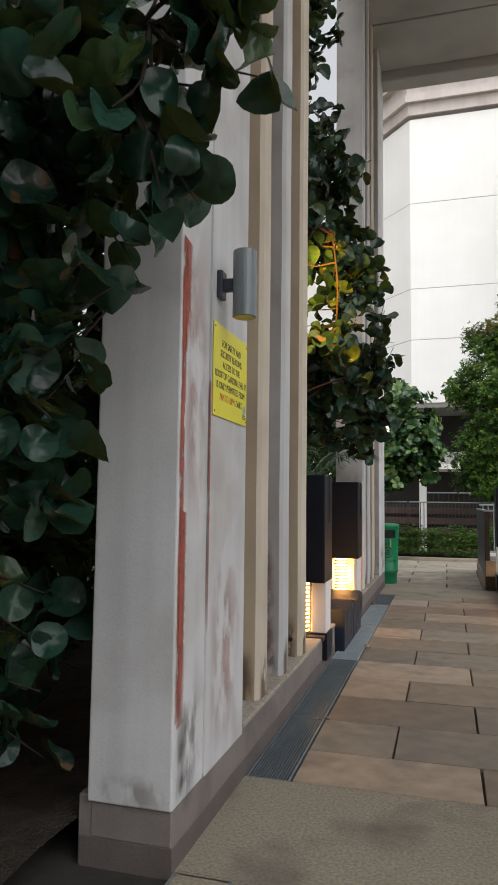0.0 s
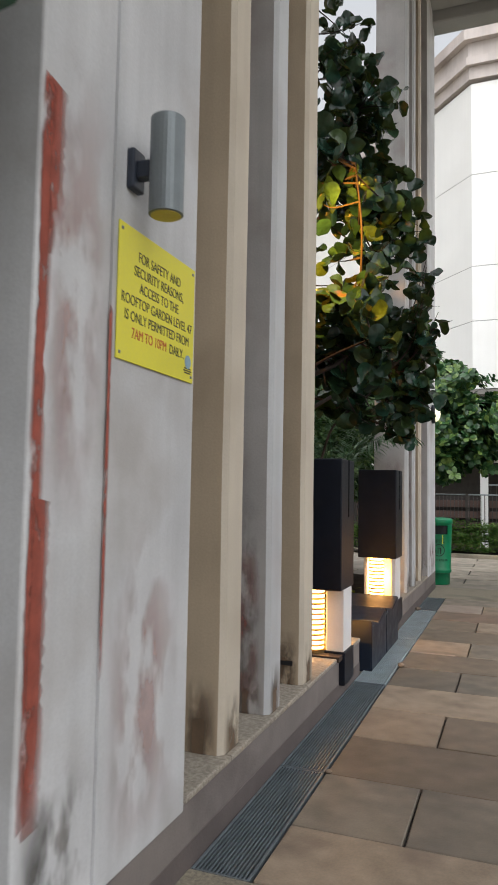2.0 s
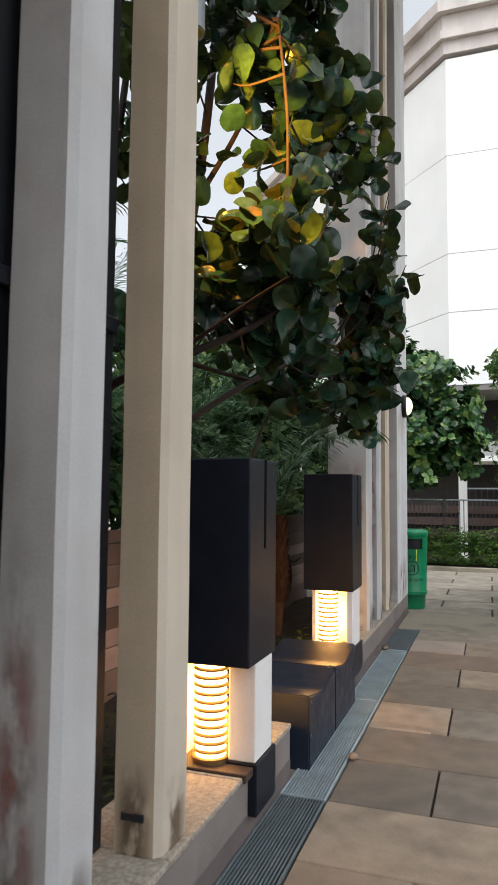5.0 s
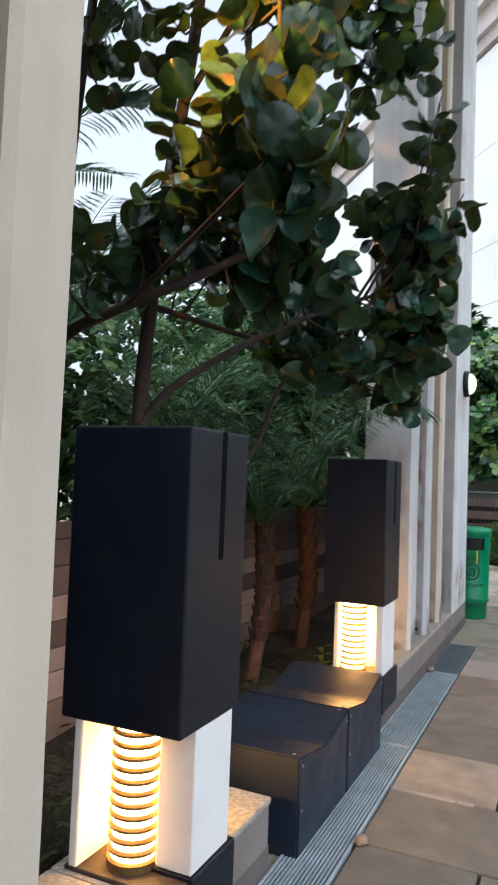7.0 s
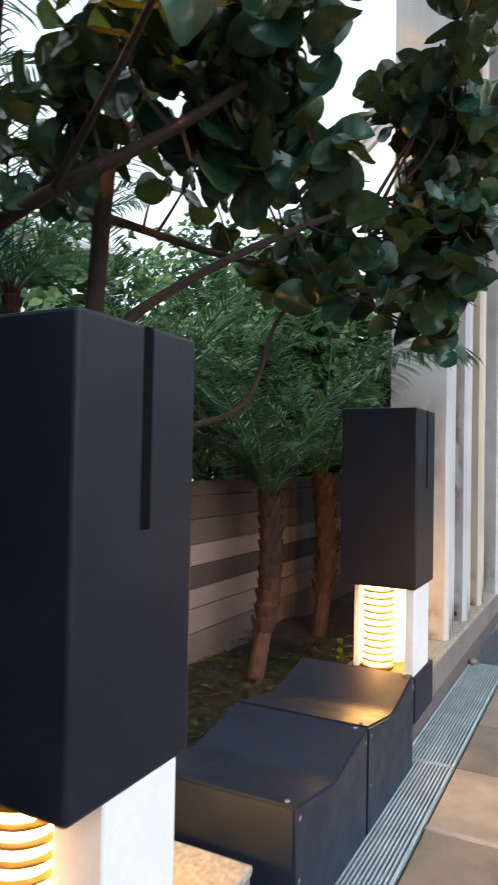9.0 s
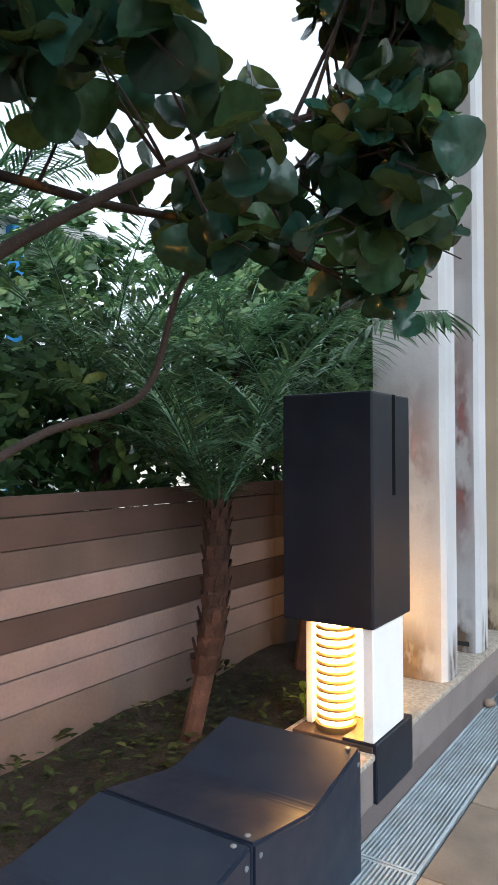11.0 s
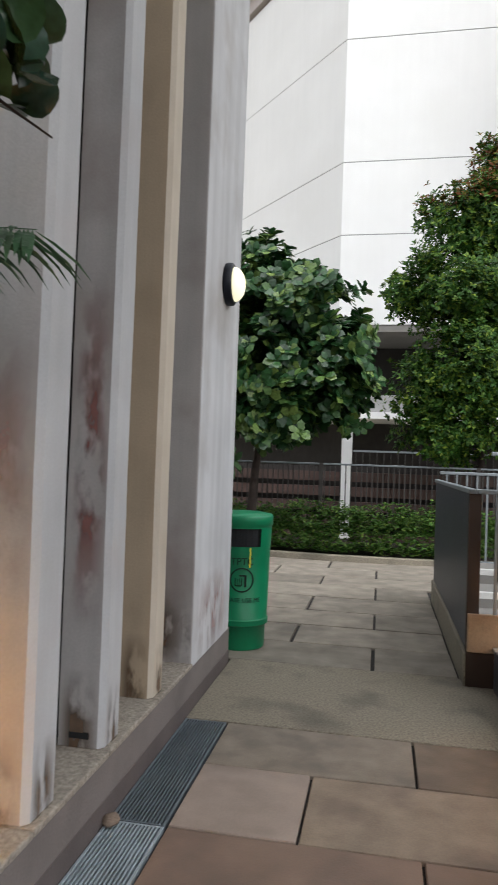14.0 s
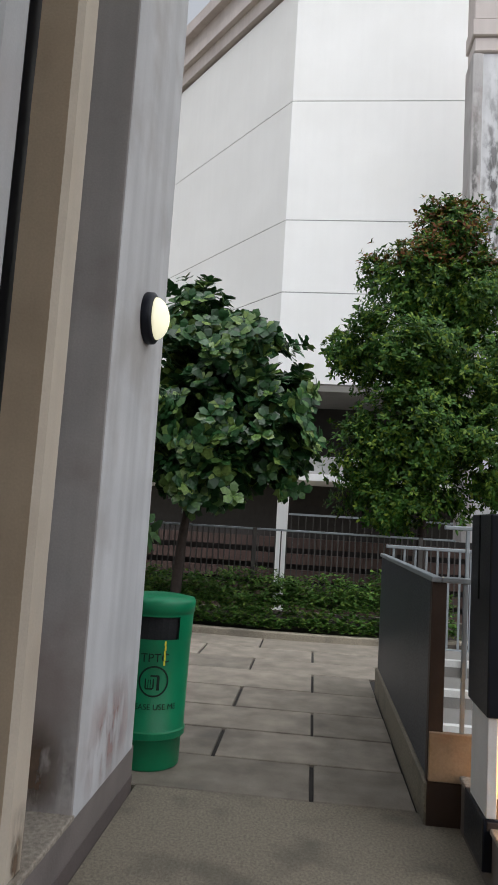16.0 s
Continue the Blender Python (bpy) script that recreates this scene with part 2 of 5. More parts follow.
M_GRAPE = leaf_mat("sea_grape_leaf", (0.018, 0.06, 0.043), (0.06, 0.105, 0.024), 0.12, 0.27, 0.22, spec=0.42, blotch=(0.22, 0.09, 0.025), through_color=(0.07, 0.075, 0.014))
M_BROADLEAF = leaf_mat("broad_leaf", (0.024, 0.08, 0.024), (0.15, 0.22, 0.05), 0.15, 0.36, 0.18, spec=0.3)
M_SMALLLEAF = leaf_mat("small_leaf", (0.034, 0.10, 0.013), (0.15, 0.21, 0.02), 0.12, 0.55, 0.22, spec=0.2)
M_NEWGROWTH = leaf_mat("reddish_new_leaf", (0.19, 0.075, 0.03), (0.16, 0.14, 0.02), 0.3, 0.6, 0.3)
M_HEDGE = leaf_mat("groundcover_leaf", (0.085, 0.19, 0.04), (0.15, 0.21, 0.04), 0.2, 0.6, 0.3)
M_FROND = leaf_mat("palm_frond", (0.07, 0.155, 0.075), (0.17, 0.25, 0.11), 0.2, 0.35, 0.25, spec=0.3)
M_SHRUB = leaf_mat("shrub_leaf", (0.04, 0.092, 0.03), (0.12, 0.17, 0.05), 0.08, 0.5, 0.3)
M_LITTER = leaf_mat("litter_leaf", (0.035, 0.045, 0.018), (0.09, 0.11, 0.035), 0.12, 0.7, 0.2)
M_CORNICE = mat("cornice_render", (0.52, 0.47, 0.45), 0.85, vary=0.06, scale=1.5, bump=0.05, stain=(0.34, 0.29, 0.27), stain_amt=0.6, stain_scale=0.9, streak=0.08)
M_LAMP = glow("warm_tube", (1.0, 0.46, 0.12), 10.0)
M_LENS = glow("lamp_lens", (1.0, 0.93, 0.58), 0.5)
M_DULLLENS = mat("dull_yellow_lens", (0.45, 0.36, 0.08), 0.4)
def smear_mat(name, color, cover, scale, amount=0.5):
    """Ragged, half-worn smears: paint only where the noise rises."""
    m = mat(name, color, 0.85, vary=0.2, scale=18, bump=0.2)
    nt = m.node_tree
    geo, n = nt.nodes.new("ShaderNodeNewGeometry"), nt.nodes.new("ShaderNodeTexNoise")
    mp, mr = nt.nodes.new("ShaderNodeMapping"), nt.nodes.new("ShaderNodeMapRange")
    mp.inputs["Scale"].default_value = (1, 1, 0.45)
    n.inputs["Scale"].default_value, n.inputs["Detail"].default_value = scale, 9
    mr.inputs[1].default_value, mr.inputs[2].default_value = 1 - cover, 1 - cover + 0.13
    mr.inputs[4].default_value = amount
    nt.links.new(geo.outputs["Position"], mp.inputs["Vector"])
    nt.links.new(mp.outputs[0], n.inputs["Vector"])
    nt.links.new(n.outputs["Fac"], mr.inputs[0])
    uv, sep = nt.nodes.new("ShaderNodeUVMap"), nt.nodes.new("ShaderNodeSeparateXYZ")
    nt.links.new(uv.outputs[0], sep.inputs[0])
    last = mr.outputs[0]
    for axis in (0, 1):
        rise, inv = nt.nodes.new("ShaderNodeMapRange"), nt.nodes.new("ShaderNodeMapRange")
        rise.inputs[2].default_value = 0.3
        inv.inputs[1].default_value, inv.inputs[2].default_value, inv.inputs[3].default_value, inv.inputs[4].default_value = 0.6, 1.0, 1.0, 0.0
        for node in (rise, inv):
            nt.links.new(sep.outputs[axis], node.inputs[0])
            mul = nt.nodes.new("ShaderNodeMath")
            mul.operation = "MULTIPLY"
            nt.links.new(last, mul.inputs[0])
            nt.links.new(node.outputs[0], mul.inputs[1])
            last = mul.outputs[0]
    nt.links.new(last, nt.nodes["Principled BSDF"].inputs["Alpha"])
    return m


M_SMEAR_RED = smear_mat("red_smear", (0.28, 0.115, 0.10), 0.56, 13, 0.75)
M_SMEAR_PINK = smear_mat("pink_wash", (0.42, 0.27, 0.25), 0.56, 9, 0.55)
M_SMEAR_DARK = smear_mat("black_mould", (0.09, 0.085, 0.08), 0.56, 7, 0.8)
M_SMEAR_BASE = smear_mat("damp_base_stain", (0.14, 0.09, 0.055), 0.62, 14, 0.8)
M_STREAK = smear_mat("worn_red_paint", (0.32, 0.08, 0.055), 0.68, 16, 0.92)
M_SMEAR_BROWN = smear_mat("brown_stain", (0.15, 0.12, 0.10), 0.55, 15, 0.45)
M_SMEAR_PALE = smear_mat("pale_patch", (0.5, 0.42, 0.38), 0.52, 8)
M_BLUE = mat("blue_paint", (0.02, 0.16, 0.36), 0.5, vary=0.1, scale=3, bump=0.05)
M_STONE = mat("loose_stone", (0.24, 0.18, 0.135), 0.85, vary=0.2, scale=20, bump=0.4)
M_STEPEDGE = mat("step_white_edge", (0.6, 0.6, 0.58), 0.7, bump=0.1)


# ---- building helpers ----
def mesh_of(name, bm, material, smooth=False):
    me = bpy.data.meshes.new(name)
    bm.to_mesh(me)
    bm.free()
    me.materials.append(material)
    if smooth:
        for p in me.polygons:
            p.use_smooth = True
    return me


def part(name, bm, material, parent=None, label="", smooth=False):
    ob = new(name, mesh_of(name, bm, material, smooth))
    ob.parent = parent
    if label:
        tagged(ob, label)
    return ob


def box(x0, x1, y0, y1, z0, z1, bevel=0.0, seg=1, bm=None):
    own = bmesh.new()
    bmesh.ops.create_cube(own, size=1)
    for v in own.verts:
        v.co = Vector((x0 + (v.co.x + 0.5) * (x1 - x0), y0 + (v.co.y + 0.5) * (y1 - y0), z0 + (v.co.z + 0.5) * (z1 - z0)))
    if bevel:
        bmesh.ops.bevel(own, geom=own.edges[:], offset=bevel, segments=seg, affect="EDGES", profile=0.5)
    if bm is None:
        return own
    join_into(bm, own)
    return bm


def join_into(bm, own):
    me = bpy.data.meshes.new("tmp")
    own.to_mesh(me)
    own.free()
    bm.from_mesh(me)
    bpy.data.meshes.remove(me)


def lathe(profile, steps=24, center=(0, 0, 0), bm=None):
    """Turn (radius, height) pairs round the vertical."""
    bm = bm or bmesh.new()
    rings = []
    for r, z in profile:
        rings.append([bm.verts.new((center[0] + r * math.cos(2 * math.pi * i / steps), center[1] + r * math.sin(2 * math.pi * i / steps), center[2] + z)) for i in range(steps)])
    for a, b in zip(rings, rings[1:]):
        for i in range(steps):
            bm.faces.new((a[i], a[(i + 1) % steps], b[(i + 1) % steps], b[i]))
    for ring, flip in ((rings[0], True), (rings[-1], False)):
        bm.faces.new(list(reversed(ring)) if flip else ring)
    return bm


def tube(bm, pts, radii, sides=7):
    """A tapered limb along points."""
    rings = []
    for i, p in enumerate(pts):
        d = (Vector(pts[min(i + 1, len(pts) - 1)]) - Vector(pts[max(i - 1, 0)])).normalized()
        u = d.cross(Vector((0.3, 0.5, 0.81))).normalized()
        w = d.cross(u)
        rings.append([bm.verts.new(Vector(p) + radii[i] * (math.cos(2 * math.pi * k / sides) * u + math.sin(2 * math.pi * k / sides) * w)) for k in range(sides)])
    for a, b in zip(rings, rings[1:]):
        for k in range(sides):
            bm.faces.new((a[k], a[(k + 1) % sides], b[(k + 1) % sides], b[k]))
    bm.faces.new(rings[-1])
    bm.faces.new(list(reversed(rings[0])))


def thing(name, label, category, group="", kind="", at=(0, 0, 0)):
    ob = new(name)
    ob.location = at
    return tagged(ob, label, category, group, kind)


def extrude_profile(poly, axis, a, b):
    """Extrude a closed 2D polygon along an axis ('x' or 'y')."""
    bm = bmesh.new()
    def at(p, s):
        return (s, p[0], p[1]) if axis == "x" else (p[0], s, p[1])
    lo = [bm.verts.new(at(p, a)) for p in poly]
    hi = [bm.verts.new(at(p, b)) for p in poly]
    n = len(poly)
    for i in range(n):
        bm.faces.new((lo[i], lo[(i + 1) % n], hi[(i + 1) % n], hi[i]))
    bm.faces.new(lo)
    bm.faces.new(hi)
    bmesh.ops.recalc_face_normals(bm, faces=bm.faces[:])
    return bm


def letters(text, size, name="lettering"):
    """The mesh of a line of text, flat in x and y, centred."""
    cu = bpy.data.curves.new(name, "FONT")
    cu.body, cu.size, cu.align_x, cu.align_y = text, size, "CENTER", "CENTER"
    cu.extrude = 0.0006
    tmp = new(name, cu)
    me = bpy.data.meshes.new_from_object(tmp.evaluated_get(bpy.context.evaluated_depsgraph_get()))
    bpy.data.objects.remove(tmp)
    bpy.data.curves.remove(cu)
    return me


# ---- structure ----
TOP = 8.45
ground = part("ground", box(-400, 400, -400, 400, -0.6, -0.06), M_CONC)
tagged(ground, "plain concrete ground reaching the horizon", "ground", kind="structure")

soil = bmesh.new()
bmesh.ops.create_grid(soil, x_segments=60, y_segments=110, size=1)
for v in soil.verts:
    x, y = -3.9 + v.co.x * 2.94, 4.0 + v.co.y * 7.9
    v.co = Vector((x, y, 0.13 + 0.05 * noise.noise(Vector((x * 1.7, y * 1.7, 0))) + 0.02 * noise.noise(Vector((x * 9, y * 9, 3)))))
tagged(part("garden_soil", soil, M_SOIL, smooth=True), "dark bare garden soil behind the kerb", "soil", kind="structure")

# low plinth under the fins, in two runs with the lamp boxes between
for i, (y0, y1) in enumerate(((2.975, 6.775), (8.175, 12.0))):
    pl = thing("plinth_wall_%d" % (i + 1), "low brown-grey painted plinth with pebble-wash top", "plinth", kind="structure")
    part("plinth_body", box(-0.955, -0.578, y0, y1, -0.05, 0.237, 0.004), M_PLINTH, pl)
    part("plinth_foot", box(-0.95, -0.5755, y0 - 0.003, y1 + 0.003, -0.05, 0.088, 0.003), M_PLINTH_LOW, pl)
    ys = [(3.86, 4.28), (4.28, 4.82), (4.82, 5.38), (5.38, 6.03), (6.03, 6.777)] if i == 0 else [(8.172, 8.78), (8.78, 9.30), (9.30, 9.88), (9.88, 10.46), (10.46, 11.05)]
    for a, b in ys:
        part("sill_slab", box(-0.957, -0.570, a + 0.002, b - 0.002, 0.236, 0.262, 0.007, 2), M_PEBBLE, pl, "pebble-wash sill slab")


def chamfered(x0, x1, y0, y1, z0, z1, c=0.02, levels=40):
    """An upright fin: chamfered corridor-side corners and slightly uneven faces."""
    bm = bmesh.new()
    poly = [(x0, y0), (x1 - c, y0), (x1, y0 + c), (x1, y1 - c), (x1 - c, y1), (x0, y1)]
    rings = []
    for k in range(levels + 1):
        z = z0 + (z1 - z0) * k / levels
        rings.append([bm.verts.new((x + 0.003 * noise.noise(Vector((x * 9, z * 3, 1))), y + 0.003 * noise.noise(Vector((y * 9, z * 2.5, 7))), z)) for x, y in poly])
    for a, b in zip(rings, rings[1:]):
        for i in range(6):
            bm.faces.new((a[i], a[(i + 1) % 6], b[(i + 1) % 6], b[i]))
    bm.faces.new(list(reversed(rings[0])))
    bm.faces.new(rings[-1])
    return bm


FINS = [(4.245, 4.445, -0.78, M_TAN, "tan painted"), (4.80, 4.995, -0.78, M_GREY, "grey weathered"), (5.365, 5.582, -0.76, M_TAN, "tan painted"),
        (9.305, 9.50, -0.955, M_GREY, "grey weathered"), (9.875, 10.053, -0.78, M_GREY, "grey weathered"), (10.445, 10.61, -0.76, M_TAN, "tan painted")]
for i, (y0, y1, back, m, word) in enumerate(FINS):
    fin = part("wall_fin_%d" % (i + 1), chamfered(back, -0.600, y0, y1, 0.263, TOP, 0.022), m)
    # corridor-side faces take the paler copy: side light put into the colour
    fin.data.materials.append(M_TAN_LIT if m == M_TAN else M_GREY_LIT)
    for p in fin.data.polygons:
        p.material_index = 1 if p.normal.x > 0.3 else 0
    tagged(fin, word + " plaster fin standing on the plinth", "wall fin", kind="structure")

# end piers
pier = thing("wall_pier_1", "weathered white plaster pier with worn red paint streaks", "pier", kind="structure")
part("pier_body", box(-0.912, -0.575, 2.957, 3.292, 0.218, TOP, 0.008, 2), M_WHITE, pier)
part("pier_body", box(-0.912, -0.571, 3.300, 3.848, 0.218, TOP, 0.006, 2), M_WHITE, pier)
part("seam_bead", box(-0.60, -0.5685, 3.292, 3.300, 0.235, TOP - 0.01), M_WHITE, pier)
part("pier_base", box(-0.90, -0.581, 2.970, 3.858, 0.09, 0.2175, 0.003), M_PLINTH, pier)
pier2 = thing("wall_pier_2", "weathered white plaster end pier", "pier", kind="structure")
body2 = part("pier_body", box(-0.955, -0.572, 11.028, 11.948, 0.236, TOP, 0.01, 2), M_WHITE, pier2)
# near face in grey plaster: its shade is put into the colour
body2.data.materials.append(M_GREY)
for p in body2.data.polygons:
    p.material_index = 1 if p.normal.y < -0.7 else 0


def paint_streak(name, x, y0, w, z0, z1, parent, seed, n=70):
    """A ragged strip of worn paint, 2 mm proud."""
    rnd = random.Random(seed)
    bm = bmesh.new()
    prev = None
    for k in range(n + 1):
        z = z0 + (z1 - z0) * k / n
        a = y0 + w * 0.45 * noise.noise(Vector((seed, z * 3, 0))) * 0.6 + rnd.uniform(-1, 1) * w * 0.08
        b = y0 + w * (1 + 0.5 * noise.noise(Vector((seed + 9, z * 4, 0)))) + rnd.uniform(-1, 1) * w * 0.12
        if k in (0, n):
            b = a + 0.004
        row = (bm.verts.new((x, a, z)), bm.verts.new((x, max(b, a + 0.003), z)))
        if prev:
            bm.faces.new((prev[0], prev[1], row[1], row[0]))
        prev = row
    lay = bm.loops.layers.uv.new("UVMap")
    for f in bm.faces:
        for lp in f.loops:
            lp[lay].uv = ((lp.vert.co.y - y0 + 0.2 * w) / (1.3 * w), 0.14 + (lp.vert.co.z - z0) / (z1 - z0) * 0.5)
    part(name, bm, M_STREAK, parent, "worn red paint streak")


paint_streak("paint_streak", -0.5725, 2.966, 0.05, 0.52, 2.36, pier, 3)
paint_streak("paint_streak", -0.5727, 2.975, 0.085, 1.9, 2.36, pier, 14, 30)
paint_streak("paint_streak", -0.5723, 2.98, 0.07, 0.5, 1.3, pier, 8)
paint_streak("paint_streak", -0.5665, 3.278, 0.02, 0.8, 1.85, pier, 5)


def smear(name, parent, corner, u, v, material, label):
    """A thin ragged patch lying on a wall: corner point and two edge vectors."""
    bm = bmesh.new()
    c, u, v = Vector(corner), Vector(u), Vector(v)
    vs = [bm.verts.new(c + u * (a + 0.06 * noise.noise(Vector((a * 3, b * 7, corner[2])))) + v * b) for b in [k / 12 for k in range(13)] for a in (0.0, 0.5, 1.0)]
    for r in range(12):
        for k in range(2):
            q = r * 3 + k
            bm.faces.new((vs[q], vs[q + 1], vs[q + 4], vs[q + 3]))
    lay = bm.loops.layers.uv.new("UVMap")
    for f in bm.faces:
        for lp in f.loops:
            d = lp.vert.co - c
            lp[lay].uv = (d.dot(u) / u.length_squared, d.dot(v) / v.length_squared)
    ob = part(name, bm, material, parent, label)
    ob.visible_shadow = False
    return ob


fins = [o for o in scene.objects if o.name.startswith("wall_fin_")]
smear("stain", fins[1], (-0.775, 4.7955, 0.26), (0.13, 0, 0), (0, 0, 1.1), M_SMEAR_BROWN, "brown weather stain")
smear("stain", fins[1], (-0.775, 4.7950, 0.3), (0.13, 0, 0), (0, 0, 0.8), M_SMEAR_RED, "faded red smear")
smear("stain", fins[0], (-0.775, 4.2405, 0.24), (0.145, 0, 0), (0, 0, 0.35), M_SMEAR_BROWN, "brown weather stain")
smear("stain", fins[0], (-0.5960, 4.31, 0.25), (0, 0.1, 0), (0, 0, 0.22), M_SMEAR_PALE, "pale repaired patch")
smear("stain", fins[2], (-0.755, 5.3605, 0.24), (0.12, 0, 0), (0, 0, 0.25), M_SMEAR_BROWN, "brown weather stain")
smear("stain", fins[3], (-0.93, 9.3005, 0.24), (0.28, 0, 0), (0, 0, 0.2), M_SMEAR_BROWN, "brown weather stain")
smear("stain", fins[3], (-0.84, 9.3005, 0.95), (0.22, 0, 0), (0, 0, 0.8), M_SMEAR_PINK, "faded red smear")
smear("stain", fins[4], (-0.76, 9.8705, 0.7), (0.14, 0, 0), (0, 0, 1.4), M_SMEAR_RED, "faded red smear")
for f, (y0, y1, back, _, _) in zip(fins, FINS):
    smear("stain", f, (back + 0.005, y0 - 0.0048, 0.14), (-0.625 - back, 0, 0), (0, 0, 0.42), M_SMEAR_BASE, "damp brown stain at the foot")
    smear("stain", f, (-0.5955, y0 + 0.02, 0.14), (0, y1 - y0 - 0.04, 0), (0, 0, 0.36), M_SMEAR_BASE, "damp brown stain at the foot")
for k, (y, x0, x1, z0) in enumerate(((5.3615, -0.735, -0.655, 0.365), (9.8715, -0.735, -0.655, 0.295))):
    # near-black block in place of a recess, its shade in the colour
    part("weep_slot", box(x0, x1, y - 0.002, y + 0.02, z0, z0 + 0.026, 0.002), M_PIT, fins[2 if k == 0 else 4], "small weep slot drawn as a shade-dark block")
smear("stain", pier2, (-0.63, 11.0235, 0.25), (0.06, 0, 0), (0, 0, 0.3), M_SMEAR_BROWN, "brown weather stain")
smear("stain", pier2, (-0.568, 11.06, 0.22), (0, 0.86, 0), (0, 0, 0.5), M_SMEAR_PINK, "faded pink wash")
smear("stain", pier2, (-0.94, 11.0235, 0.22), (0.36, 0, 0), (0, 0, 0.45), M_SMEAR_BASE, "damp brown stain at the foot")
smear("stain", pier, (-0.5675, 3.32, 0.24), (0, 0.45, 0), (0, 0, 1.0), M_SMEAR_PINK, "faded pink wash")
smear("stain", pier, (-0.5715, 2.99, 0.25), (0, 0.3, 0), (0, 0, 0.4), M_SMEAR_BROWN, "grey-brown weather stain")
smear("stain", pier, (-0.5712, 2.965, 0.16), (0, 0.22, 0), (0, 0, 0.42), M_SMEAR_DARK, "black mould at the foot")
smear("stain", pier, (-0.5713, 3.0, 1.2), (0, 0.27, 0), (0, 0, 1.3), M_SMEAR_PINK, "faded pink wash")
smear("stain", pier, (-0.90, 2.953, 0.2), (0.36, 0, 0), (0, 0, 0.14), M_SMEAR_BROWN, "grey-brown weather stain")

# dark glazing behind the fins
for i, (y0, y1) in enumerate(((3.85, 5.37), (9.46, 11.04))):
    g = thing("window_%d" % (i + 1), "dark glazed strip behind the plaster fins", "window", kind="structure")
    part("pane", box(-0.84, -0.81, y0, y1, 0.264, TOP), M_DARKPANEL, g)
    for z in ((1.93,) if i == 0 else ()):
        # dark bracket showing between the pier and the first fin
        part("window_frame", box(-0.81, -0.785, y0 + 0.01, y1 - 0.01, z, z + 0.05, 0.003), M_BLACK, g)

# overhead slab
ceil_ = thing("ceiling", "grey concrete soffit high over the walkway", "ceiling", kind="structure")
cb = bmesh.new()
# bays before y 8.6 are unseen, carried back to darken the near faces
ys = [-4.5, -3.2, -2.1, -1.0, 0.4, 1.6, 2.9, 4.4, 6.0, 7.5, 9.0, 10.5, 11.68]
for a, b in zip(ys, ys[1:]):
    box(-0.96, 3.2, a + 0.012, b - 0.012, TOP, TOP + 0.3, 0.01, 1, cb)
box(-0.96, 3.2, -4.5, 11.8, TOP + 0.03, TOP + 0.5, 0, 1, cb)
box(-0.97, 3.2, 11.69, 12.02, TOP - 0.16, TOP + 0.7, 0.02, 1, cb)
# unseen roof over the front planting, added to cut skylight on its leaves
box(-4.2, -0.972, -6.0, 2.4, TOP + 0.002, TOP + 0.3, 0, 1, cb)
part("soffit", cb, M_SOFFIT, ceil_)

# plain walls added behind and beside the start to keep light out
tagged(part("wall_south", box(-5.0, 6.0, -6.3, -6.0, -0.05, 6.0), M_SOFFIT), "plain grey wall added unseen behind the start to cut light", "wall", kind="structure")
tagged(part("wall_west_high", box(-4.2, -3.9, -6.0, 2.4, 5.505, TOP), M_PLINTH_LOW), "plain dark upper wall added unseen to cut skylight on the planting", "wall", kind="structure")
# added backing; its dark colour stands in for gloom behind the leaves
tagged(part("wall_west", box(-4.2, -3.9, -6.0, 7.2, -0.05, 5.5), M_PLINTH_LOW), "plain dark wall added as gloom behind the planting", "wall", kind="structure")

# plain right-hand supports that stay beside the view
rp = thing("wall_right", "plain plaster piers and plinth on the far side of the walkway", "wall", kind="structure")
part("plinth_body", box(1.12, 1.55, 3.0, 11.92, -0.05, 0.237, 0.004), M_PLINTH, rp)
part("sill_slab", box(1.11, 1.555, 10.6, 11.925, 0.238, 0.262, 0.006, 2), M_PEBBLE, rp, "pebble-wash sill slab")
part("pier_body", box(1.7, 2.1, 2.9, 3.9, -0.05, TOP), M_WHITE, rp)
part("pier_body", box(1.7, 2.1, 8.6, 9.6, -0.05, TOP), M_WHITE, rp)

# ---- floor ----
conc = thing("floor", "worn fine-aggregate concrete floor bands", "floor", kind="structure")
fb = bmesh.new()
bmesh.ops.create_grid(fb, x_segments=1, y_segments=1, size=1)
for v in fb.verts:
    v.co = Vector((0.2 + v.co.x * 3.4, 8 + v.co.y * 12.0, -0.02))
part("joint_bed", fb, M_JOINT, conc)
part("concrete_band", box(-0.575, 3.2, -3.0, 3.005, -0.05, 0.0), M_CONC, conc)
part("concrete_band", box(-0.575, 3.2, 3.007, 3.91, -0.05, 0.001), M_CONC, conc)
part("concrete_band", box(-0.575, 3.2, 10.965, 12.10, -0.05, 0.001, 0.004), M_CONC, conc)
part("concrete_band", box(0.955, 3.2, 12.11, 12.75, -0.05, 0.0), M_CONC, conc)
part("concrete_band", box(-3.2, -0.578, 12.09, 12.105, -0.05, 0.0), M_CONC, conc)
part("concrete_band", box(-0.96, -0.575, 6.77, 8.18, -0.05, -0.012), M_CONC, conc)

